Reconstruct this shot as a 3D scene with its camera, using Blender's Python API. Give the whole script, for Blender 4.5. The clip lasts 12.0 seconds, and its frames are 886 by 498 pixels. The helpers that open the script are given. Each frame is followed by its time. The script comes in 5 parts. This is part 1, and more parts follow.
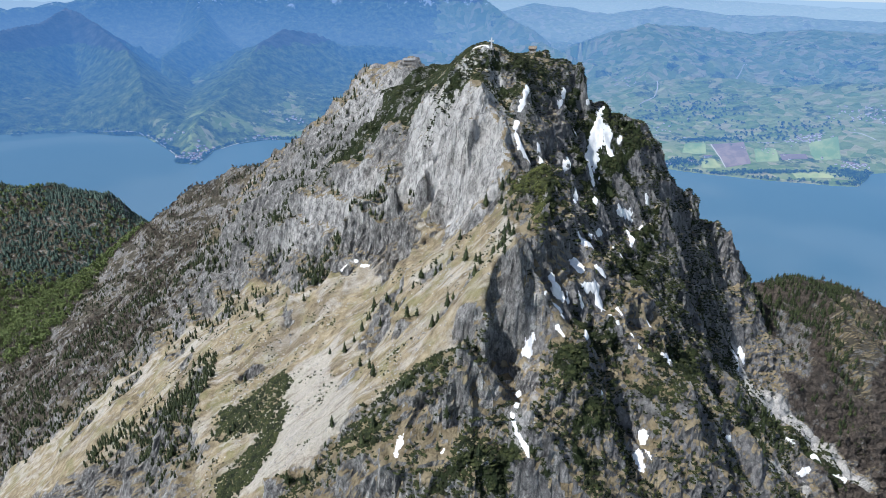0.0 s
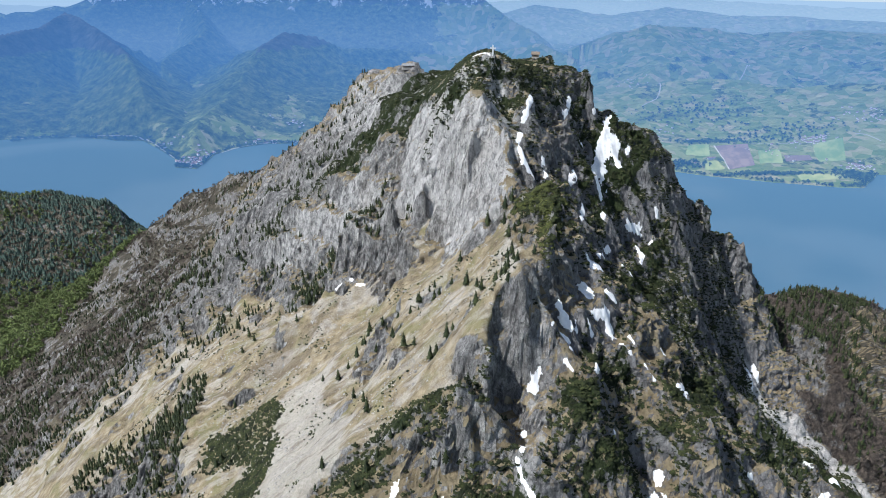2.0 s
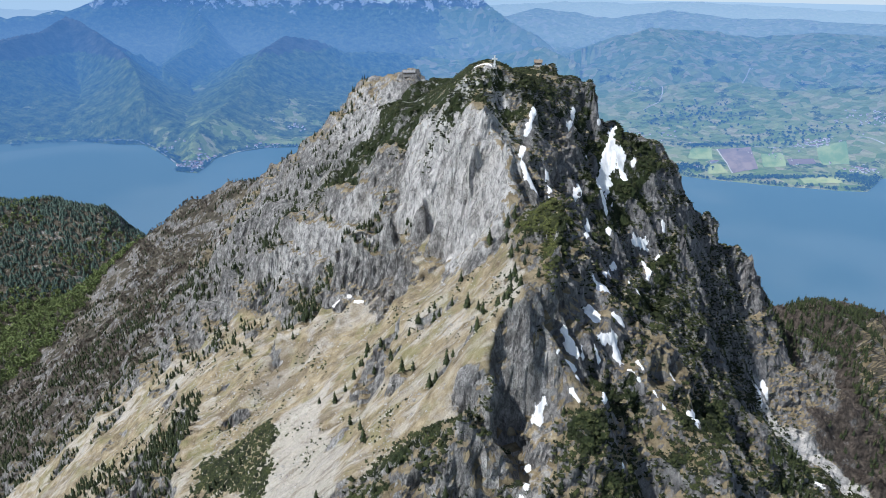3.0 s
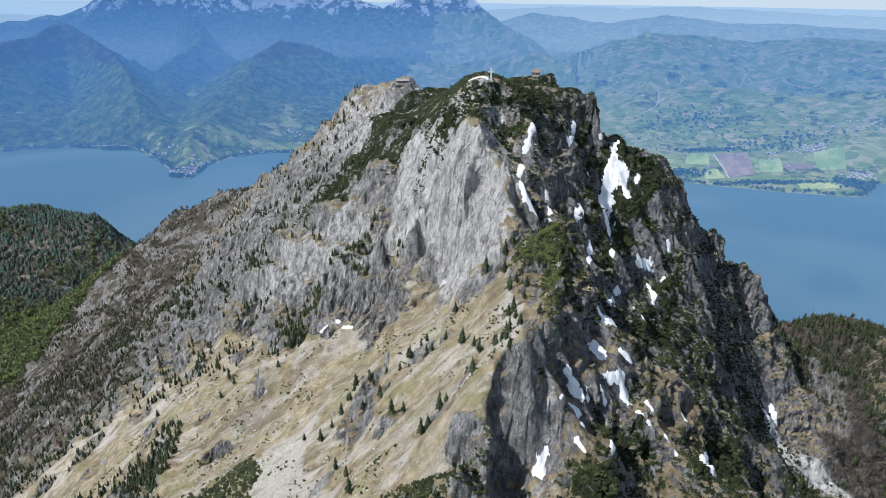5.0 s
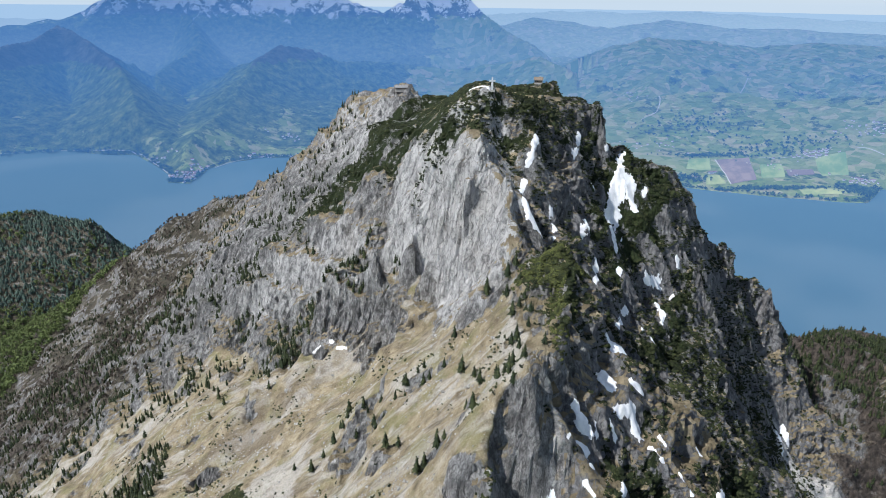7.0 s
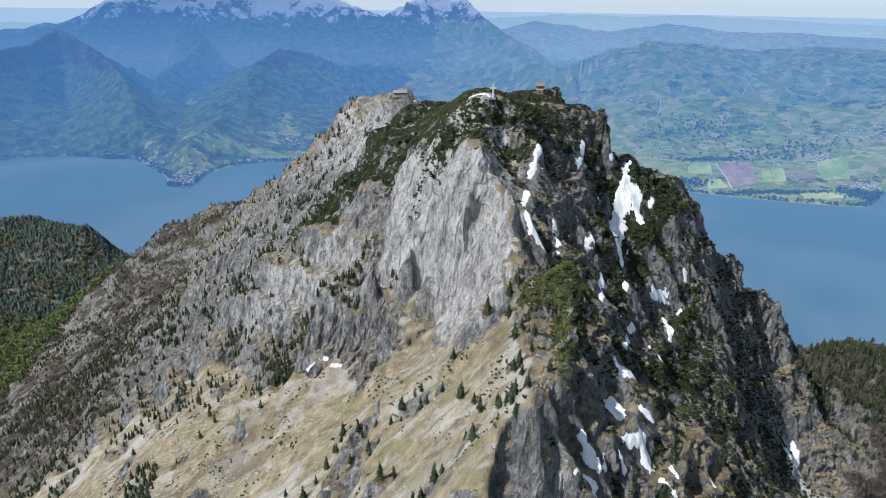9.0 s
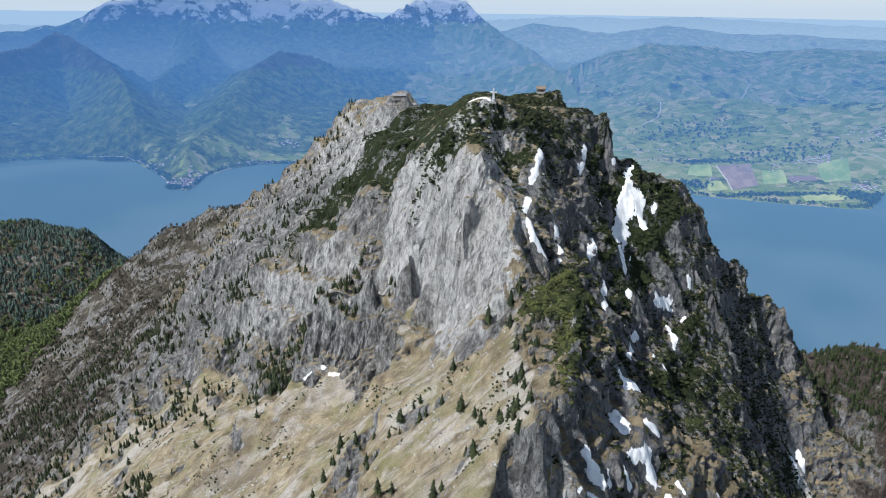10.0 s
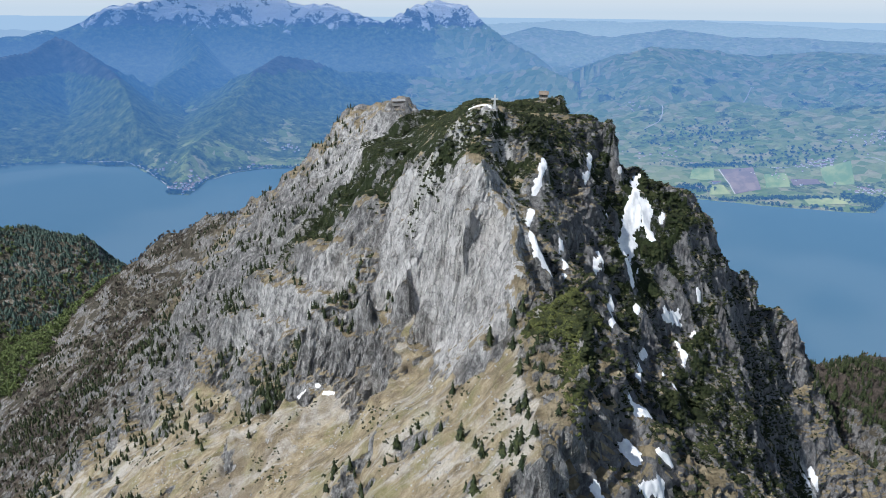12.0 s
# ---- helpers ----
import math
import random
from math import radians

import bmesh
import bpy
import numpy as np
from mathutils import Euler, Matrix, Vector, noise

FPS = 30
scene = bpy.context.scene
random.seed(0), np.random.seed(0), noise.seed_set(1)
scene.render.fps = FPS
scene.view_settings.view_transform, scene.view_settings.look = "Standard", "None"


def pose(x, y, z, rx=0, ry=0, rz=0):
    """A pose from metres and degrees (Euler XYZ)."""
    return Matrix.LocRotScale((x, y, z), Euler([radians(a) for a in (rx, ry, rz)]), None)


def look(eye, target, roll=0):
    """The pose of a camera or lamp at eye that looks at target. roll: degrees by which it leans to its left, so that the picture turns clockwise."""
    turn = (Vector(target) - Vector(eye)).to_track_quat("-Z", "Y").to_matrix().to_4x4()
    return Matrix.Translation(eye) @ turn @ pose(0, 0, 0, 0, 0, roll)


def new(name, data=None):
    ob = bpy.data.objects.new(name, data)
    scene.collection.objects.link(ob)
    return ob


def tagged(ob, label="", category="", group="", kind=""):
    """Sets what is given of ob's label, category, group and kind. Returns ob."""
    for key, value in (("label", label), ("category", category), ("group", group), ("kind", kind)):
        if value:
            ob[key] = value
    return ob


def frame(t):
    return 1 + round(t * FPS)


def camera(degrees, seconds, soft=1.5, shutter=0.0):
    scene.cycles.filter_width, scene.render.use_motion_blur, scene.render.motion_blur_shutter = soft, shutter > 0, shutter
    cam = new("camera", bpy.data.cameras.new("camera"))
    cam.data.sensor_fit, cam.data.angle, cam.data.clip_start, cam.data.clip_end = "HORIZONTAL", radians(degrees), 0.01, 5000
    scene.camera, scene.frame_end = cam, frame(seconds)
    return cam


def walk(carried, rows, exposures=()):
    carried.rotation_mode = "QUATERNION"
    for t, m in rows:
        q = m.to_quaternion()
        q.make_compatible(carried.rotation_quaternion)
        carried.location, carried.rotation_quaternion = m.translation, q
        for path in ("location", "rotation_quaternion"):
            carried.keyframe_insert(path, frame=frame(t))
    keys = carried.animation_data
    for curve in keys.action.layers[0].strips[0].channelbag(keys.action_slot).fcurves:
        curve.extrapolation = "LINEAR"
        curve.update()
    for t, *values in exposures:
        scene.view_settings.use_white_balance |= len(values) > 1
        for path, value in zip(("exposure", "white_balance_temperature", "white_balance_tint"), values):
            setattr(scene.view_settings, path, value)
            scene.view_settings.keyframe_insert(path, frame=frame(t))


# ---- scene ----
cam = camera(65.5, 12.0, soft=0.3)
# seconds, x, y, z, pitch, roll, yaw: metres over the lake, degrees
PATH = [
    (0.0, 0.00, 0.00, 1315.00, -21.409, 1.039, -0.191),
    (0.5, 0.33, 6.30, 1315.02, -21.413, 0.930, -0.171),
    (1.0, 0.75, 13.50, 1315.29, -21.366, 0.847, -0.141),
    (1.5, 1.31, 21.12, 1315.65, -21.308, 0.760, -0.076),
    (2.0, 1.79, 29.77, 1316.49, -21.278, 0.716, 0.003),
    (2.5, 2.25, 38.68, 1318.19, -21.226, 0.651, 0.106),
    (3.0, 2.63, 47.53, 1320.11, -21.079, 0.606, 0.169),
    (5.0, 4.09, 77.74, 1322.31, -20.761, 0.642, -0.167),
    (5.5, 4.29, 84.11, 1322.45, -20.669, 0.644, -0.205),
    (6.0, 4.64, 90.36, 1322.52, -20.577, 0.680, -0.172),
    (6.5, 4.89, 95.69, 1322.56, -20.497, 0.709, -0.160),
    (7.0, 5.00, 101.03, 1322.62, -20.429, 0.703, -0.148),
    (9.0, 5.78, 119.85, 1322.59, -20.164, 0.716, -0.142),
    (9.5, 5.88, 124.02, 1322.64, -20.088, 0.707, -0.147),
    (10.0, 6.04, 128.35, 1322.61, -20.001, 0.653, -0.137),
    (10.5, 6.31, 132.97, 1322.37, -19.909, 0.628, -0.097),
    (11.0, 6.69, 137.78, 1322.15, -19.845, 0.591, -0.070),
    (11.5, 7.04, 142.12, 1322.07, -19.775, 0.557, -0.028),
    (12.0, 7.31, 146.65, 1321.93, -19.700, 0.500, -0.000),
]
walk(cam, [(t, pose(x, y, z, 0, 0, yaw) @ pose(0, 0, 0, 90 + pitch) @ pose(0, 0, 0, 0, 0, roll)) for t, x, y, z, pitch, roll, yaw in PATH], [(0.0, 0.34, 5900, 10), (12.0, 0.22, 5950, 10)])


# ---- world, sun ----
SUN_TO = Vector((-0.72, -0.36, 1.0)).normalized()      # towards the sun
world = bpy.data.worlds.new("sky")
scene.world = world
world.use_nodes = True
wn, wl = world.node_tree.nodes, world.node_tree.links
sky = wn.new("ShaderNodeTexSky")
sky.sky_type = "NISHITA"
sky.sun_disc = False
sky.sun_elevation = math.asin(SUN_TO.z)
sky.sun_rotation = math.atan2(SUN_TO.x, SUN_TO.y)
sky.altitude, sky.air_density, sky.dust_density, sky.ozone_density = 1500.0, 1.0, 0.4, 2.0
# pale haze low over the horizon
geo = wn.new("ShaderNodeTexCoord")
sepw = wn.new("ShaderNodeSeparateXYZ")
wl.new(geo.outputs["Generated"], sepw.inputs[0])
low = wn.new("ShaderNodeMapRange")
low.interpolation_type = "SMOOTHSTEP"
low.inputs[1].default_value, low.inputs[2].default_value, low.inputs[3].default_value, low.inputs[4].default_value = -0.02, 0.16, 1.0, 0.0
wl.new(sepw.outputs[2], low.inputs[0])
clouds = wn.new("ShaderNodeTexNoise")
clouds.inputs["Scale"].default_value, clouds.inputs["Detail"].default_value = 5.0, 3.0
squash = wn.new("ShaderNodeVectorMath")
squash.operation = "MULTIPLY"
squash.inputs[1].default_value = (1.0, 1.0, 2.2)
wl.new(geo.outputs["Generated"], squash.inputs[0])
wl.new(squash.outputs[0], clouds.inputs["Vector"])
puff = wn.new("ShaderNodeMapRange")
puff.interpolation_type = "SMOOTHSTEP"
puff.inputs[1].default_value, puff.inputs[2].default_value, puff.inputs[4].default_value = 0.47, 0.57, 0.95
wl.new(clouds.outputs["Fac"], puff.inputs[0])
aloft = wn.new("ShaderNodeMapRange")
aloft.interpolation_type = "SMOOTHSTEP"
aloft.inputs[1].default_value, aloft.inputs[2].default_value = 0.05, 0.11
wl.new(sepw.outputs[2], aloft.inputs[0])
cloud = wn.new("ShaderNodeMath")
cloud.operation = "MULTIPLY"
wl.new(puff.outputs[0], cloud.inputs[0])
overhead = wn.new("ShaderNodeMapRange")      # a little thinner overhead
overhead.interpolation_type = "SMOOTHSTEP"
for slot, v in zip((1, 2, 3, 4), (0.22, 0.6, 1.0, 0.35)):
    overhead.inputs[slot].default_value = v
wl.new(sepw.outputs[2], overhead.inputs[0])
bank = wn.new("ShaderNodeMath")
bank.operation = "MULTIPLY"
wl.new(aloft.outputs[0], bank.inputs[0])
wl.new(overhead.outputs[0], bank.inputs[1])
wl.new(bank.outputs[0], cloud.inputs[1])
veil = wn.new("ShaderNodeMath")
veil.operation = "MAXIMUM"
wl.new(low.outputs[0], veil.inputs[0])
wl.new(cloud.outputs[0], veil.inputs[1])
hazemix = wn.new("ShaderNodeMix")
hazemix.data_type = "RGBA"
tint = wn.new("ShaderNodeMix")
tint.data_type = "RGBA"
tint.inputs[7].default_value = (11.5, 11.8, 12.3, 1.0)
rise = wn.new("ShaderNodeMapRange")
rise.inputs[1].default_value, rise.inputs[2].default_value = -0.01, 0.025
wl.new(sepw.outputs[2], rise.inputs[0])
band = wn.new("ShaderNodeMix")
band.data_type = "RGBA"
band.inputs[6].default_value, band.inputs[7].default_value = (7.6, 8.7, 9.5, 1.0), (10.0, 10.2, 10.3, 1.0)
wl.new(rise.outputs[0], band.inputs[0])
wl.new(band.outputs[2], tint.inputs[6])
wl.new(cloud.outputs[0], tint.inputs[0])
wl.new(tint.outputs[2], hazemix.inputs[7])
wl.new(veil.outputs[0], hazemix.inputs[0])
wl.new(sky.outputs[0], hazemix.inputs[6])
wl.new(hazemix.outputs[2], wn["Background"].inputs[0])
wn["Background"].inputs[1].default_value = 0.068
sun = new("sun", bpy.data.lights.new("sun", "SUN"))
sun.data.energy, sun.data.angle, sun.data.color = 5.0, radians(0.6), (1.0, 0.94, 0.85)
sun.matrix_world = look(SUN_TO * 3000 + Vector((0, 500, 1000)), (0, 500, 1000))


# ---- noise on arrays ----
def noise3(p, seed=0):
    """Smooth value noise, about -1 to 1, at the rows of p."""
    f = np.floor(p)
    u = (p - f).astype(np.float32)
    u = u * u * u * (u * (u * 6 - 15) + 10)
    cell_ = f.astype(np.int64).astype(np.uint32)
    keys = [(c * np.uint32(k), c * np.uint32(k) + np.uint32(k)) for c, k in zip(cell_.T, (374761393, 668265263, 2147483647))]
    salt = np.uint32((seed * 1274126177) & 0xFFFFFFFF)

    def corner(h):
        h = (h ^ (h >> np.uint32(13))) * np.uint32(1274126177)
        return ((h ^ (h >> np.uint32(16))) & np.uint32(0xFFFF)).astype(np.float32)

    layers = []
    for kz in keys[2]:
        rows_ = []
        for ky in keys[1]:
            base = ky + kz + salt
            lo = corner(keys[0][0] + base)
            rows_.append(lo + u[:, 0] * (corner(keys[0][1] + base) - lo))
        layers.append(rows_[0] + u[:, 1] * (rows_[1] - rows_[0]))
    return (layers[0] + u[:, 2] * (layers[1] - layers[0])).astype(float) / 32767.5 - 1.0


def fbm(p, size, octaves=4, gain=0.5, seed=0, ridged=False):
    """Sum of octaves of noise3, the largest of that size in metres."""
    p = np.asarray(p, float)
    if p.shape[1] == 2:
        p = np.column_stack([p, np.zeros(len(p))])
    out, amp, total = np.zeros(len(p)), 1.0, 0.0
    turn = np.array([[0.8, 0.6, 0.0], [-0.6, 0.8, 0.0], [0.0, 0.0, 1.0]])
    q = p / size
    for o in range(octaves):
        n = noise3(q + 17.3 * o, seed + o)
        out += amp * ((0.55 - 2 * np.abs(n)) if ridged else n)
        total += amp
        amp *= gain
        q = (q @ turn) * 2.03
    return out / total


def smooth(a, b, x):
    t = np.clip((x - a) / (b - a), 0, 1)
    return t * t * (3 - 2 * t)


def inside(poly, x, y, soft):
    """How far points lie inside a plan polygon: 0 outside, 1 inside, soft metres of edge."""
    poly = np.array(poly, float)
    best, odd = np.full(len(x), 1e9), np.zeros(len(x), bool)
    for (ax, ay), (bx, by) in zip(poly, np.roll(poly, -1, 0)):
        t = np.clip(((x - ax) * (bx - ax) + (y - ay) * (by - ay)) / max((bx - ax) ** 2 + (by - ay) ** 2, 1e-6), 0, 1)
        best = np.minimum(best, np.hypot(x - ax - t * (bx - ax), y - ay - t * (by - ay)))
        cross = (ay > y) != (by > y)
        odd ^= cross & (x < (bx - ax) * (y - ay) / ((by - ay) if by != ay else 1e-9) + ax)
    return smooth(-soft, soft, np.where(odd, best, -best))


# ---- the relief: crests, wall feet and hollows, metres over the lake ----
SPUR = [(10, 288, 1141), (23, 303, 1161), (37, 318, 1181), (44, 331, 1187), (54, 352, 1191), (60, 366, 1204), (65, 390, 1206), (66, 415, 1208), (50, 410, 1200), (52, 371, 1191), (41, 430, 1208), (48, 440, 1212), (34, 416, 1196), (40, 423, 1206), (25, 413, 1183), (31, 414, 1176), (26, 480, 1252)]
SPUR_END = [(36, 287, 1117), (20, 275, 1117), (4, 273, 1114), (42, 261, 1109), (42, 297, 1129), (47, 314, 1144), (30, 305, 1127), (33, 310, 1140), (64, 298, 1142), (79, 287, 1120), (54, 281, 1122)]
SPUR_FOOT = [(8, 305, 1140), (-14, 299, 1127), (-19, 281, 1117), (-55, 296, 1088), (-75, 275, 1070), (0, 235, 1075), (60, 215, 1060)]
SUMMIT = [(33, 516, 1271), (4, 522, 1249), (47, 524, 1262), (24, 620, 1257), (28, 570, 1267), (46, 560, 1261), (110, 745, 1247), (91, 745, 1246), (80, 735, 1244), (122, 742, 1222), (103, 590, 1255), (114, 588, 1255), (122, 600, 1222), (103, 640, 1232), (84, 560, 1245), (60, 515, 1253), (62, 640, 1238), (75, 690, 1236)]
PLATEAU = [(9, 760, 1228), (-8, 860, 1216), (-52, 1020, 1206), (-61, 1018, 1205), (-101, 1060, 1190), (-135, 1078, 1161), (-154, 1093, 1141), (-90, 1000, 1180), (-40, 940, 1190), (-60, 790, 1195), (-80, 900, 1165), (40, 800, 1215), (80, 900, 1170), (-60, 1120, 1140)]
LEFT_CREST = [(-174, 1110, 1108), (-204, 1140, 1097), (-190, 1112, 1085), (-232, 1160, 1056), (-271, 1190, 1034), (-304, 1205, 1011), (-363, 1270, 972), (-441, 1330, 935), (-495, 1345, 919), (-540, 1390, 860), (-620, 1450, 800), (-718, 1500, 752)]
WALL_FOOT = [(8, 471, 1152), (-5, 497, 1152), (12, 412, 1161), (14, 434, 1160), (-21, 518, 1152), (-35, 525, 1128), (-40, 505, 1114), (20, 450, 1165), (-58, 507, 1100)]
WALL = [(16, 475, 1176), (-11, 499, 1184), (-8, 545, 1229), (-22, 562, 1214), (-31, 575, 1196), (32, 488, 1243), (20, 470, 1238), (20, 469, 1217), (21, 468, 1195), (39, 455, 1232), (38, 442, 1220), (-10, 505, 1190), (10, 490, 1233), (-55, 586, 1181), (-38, 516, 1178), (-25, 508, 1150), (-57, 521, 1144), (-80, 521, 1127), (-30, 591, 1197)]
LEFT_WALL = [(-119, 613, 1112), (-122, 625, 1123), (-154, 637, 1098), (-111, 678, 1133), (-82, 600, 1146), (-62, 575, 1152), (-142, 743, 1101), (-230, 760, 1055), (-300, 900, 990)]
LEFT_FOOT = [(-125, 604, 1072), (-98, 590, 1105), (-77, 560, 1106), (-93, 520, 1082), (-157, 629, 1049), (-164, 603, 1036), (-207, 673, 1040), (-206, 624, 1013), (-129, 545, 1036), (-124, 508, 1070)]
SLOPE = [(24, 391, 1173), (-54, 484, 1088), (-80, 508, 1088), (-91, 468, 1068), (-113, 431, 1048), (-141, 403, 1019), (-49, 397, 1083), (-4, 402, 1145), (-25, 416, 1131), (17, 353, 1159), (34, 367, 1180), (-120, 340, 1030), (-125, 480, 1036), (-212, 468, 981), (-200, 330, 960)]
LOW_SLOPE = [(-185, 550, 1017), (-270, 593, 955), (-310, 686, 942), (-303, 768, 966), (-340, 640, 912), (-456, 858, 869), (-541, 859, 806), (-420, 690, 850), (-300, 450, 880), (-500, 600, 740)]
LEFT_FLANK = [(-395, 1151, 899), (-526, 1069, 810), (-811, 1374, 674), (-700, 1000, 690), (-900, 1100, 600), (-765, 1350, 708), (-902, 1400, 618), (-1000, 1350, 560), (-750, 1620, 690)]
RIGHT_FACE = [(66, 505, 1237), (77, 502, 1220), (109, 583, 1230), (113, 563, 1206), (142, 571, 1191), (117, 590, 1245), (120, 554, 1171), (130, 565, 1183), (109, 555, 1199), (100, 545, 1218), (117, 580, 1211), (145, 596, 1201), (70, 504, 1213), (82, 509, 1207), (71, 520, 1236), (43, 500, 1228), (51, 470, 1208), (58, 455, 1201), (96, 500, 1187), (87, 470, 1183), (75, 440, 1184), (89, 491, 1182), (80, 405, 1172), (81, 384, 1175), (90, 382, 1168), (73, 365, 1165), (61, 347, 1167), (68, 342, 1154), (67, 478, 1203), (101, 493, 1163), (113, 480, 1140), (96, 421, 1152), (107, 433, 1145)]
RIGHT_CREST = [(141, 600, 1220), (162, 600, 1202), (176, 600, 1200), (187, 605, 1189), (197, 610, 1164), (219, 622, 1138), (234, 628, 1122), (254, 636, 1100), (273, 640, 1078), (286, 640, 1081), (307, 650, 1052), (319, 655, 1039), (179, 587, 1191), (216, 604, 1130)]
RIGHT_FLANK = [(154, 559, 1166), (179, 588, 1187), (199, 563, 1120), (144, 484, 1115), (166, 554, 1145), (140, 528, 1144), (184, 534, 1108), (208, 529, 1067), (236, 566, 1052), (99, 375, 1155), (88, 358, 1151), (106, 383, 1160), (121, 373, 1146), (144, 361, 1099), (160, 440, 1095), (150, 514, 1122), (170, 523, 1111), (193, 531, 1108), (172, 556, 1145), (151, 535, 1140), (123, 538, 1168)]
RIGHT_LOW = [(78, 323, 1139), (91, 315, 1121), (115, 314, 1113), (98, 352, 1136), (134, 354, 1110), (137, 327, 1111), (88, 338, 1135), (109, 339, 1130), (132, 307, 1118), (107, 304, 1088), (145, 300, 1088), (110, 250, 1050), (200, 330, 1040)]
GULLY = [(277, 570, 981), (262, 586, 1030), (277, 633, 1058), (341, 621, 975), (289, 589, 983), (294, 572, 974), (359, 626, 915), (353, 540, 914), (330, 450, 890), (260, 470, 985)]
RIGHT_HILL = [(364, 613, 980), (438, 678, 984), (418, 743, 996), (506, 816, 957), (620, 860, 900), (800, 950, 760), (470, 600, 925), (600, 680, 850), (560, 450, 780)]
BEHIND = [(-420, 1450, 840), (-300, 1400, 850), (-150, 1300, 950), (0, 1150, 1020), (180, 720, 1130), (160, 660, 1150), (230, 700, 1060), (320, 740, 970), (-560, 1560, 700), (-100, 1600, 700), (150, 1100, 960), (350, 850, 900), (500, 1100, 720), (600, 1500, 330), (200, 1700, 420), (-250, 1900, 420), (0, 2200, 40), (500, 2100, -60), (1000, 1400, 330), (1300, 1900, -60), (1100, 1000, 520)]
FOREST_HILL = [(-729, 1750, 690), (-838, 1824, 650), (-923, 1826, 738), (-1009, 1852, 760), (-1150, 1850, 762), (-1300, 1900, 755), (-1036, 1645, 662), (-900, 1600, 610), (-850, 1600, 590), (-720, 1900, 520), (-650, 2100, 200), (-1000, 2150, 450), (-1400, 2150, 450), (-1300, 1500, 600), (-750, 1700, 690)]
RIM = [(0, 150, 1000), (-200, 200, 880), (220, 200, 960), (0, 0, 900), (-500, 300, 690), (500, 250, 720), (0, -300, 760), (-600, -300, 560), (700, -300, 560), (-900, 700, 520), (1000, 500, 540), (-1500, 900, 500), (-1600, 1500, 560), (-1600, 2300, 200), (1500, 1200, 150), (-600, 2400, -60), (0, 2500, -80), (900, 2500, -80), (1600, 2000, -80)]
FEATURES = SPUR + SPUR_END + SPUR_FOOT + SUMMIT + PLATEAU + LEFT_CREST + WALL_FOOT + WALL + LEFT_WALL + LEFT_FOOT + SLOPE + LOW_SLOPE + LEFT_FLANK + RIGHT_FACE + RIGHT_CREST + RIGHT_FLANK + RIGHT_LOW + GULLY + RIGHT_HILL + BEHIND + FOREST_HILL + RIM


class Relief:
    """A taut sheet over the crests and hollows."""

    def __init__(self, marks, stiff=0.3):
        m = np.array(marks, float)
        self.xy = m[:, :2]
        d = np.hypot(*(self.xy[:, None] - self.xy[None]).transpose(2, 0, 1))
        n = len(m)
        a = np.zeros((n + 3, n + 3))
        a[:n, :n] = -d + np.eye(n) * stiff
        a[:n, n], a[n, :n] = 1, 1
        a[:n, n + 1:], a[n + 1:, :n] = self.xy / 1000, self.xy.T / 1000
        self.w = np.linalg.solve(a, np.concatenate([m[:, 2], np.zeros(3)]))

    def at(self, x, y):
        out = np.empty(len(x))
        n = len(self.xy)
        for s in range(0, len(x), 40000):
            xs, ys = x[s:s + 40000], y[s:s + 40000]
            d = np.sqrt((xs[:, None] - self.xy[None, :, 0]) ** 2 + (ys[:, None] - self.xy[None, :, 1]) ** 2)
            out[s:s + 40000] = -d @ self.w[:n] + self.w[n] + xs / 1000 * self.w[n + 1] + ys / 1000 * self.w[n + 2]
        return out


relief = Relief(FEATURES)

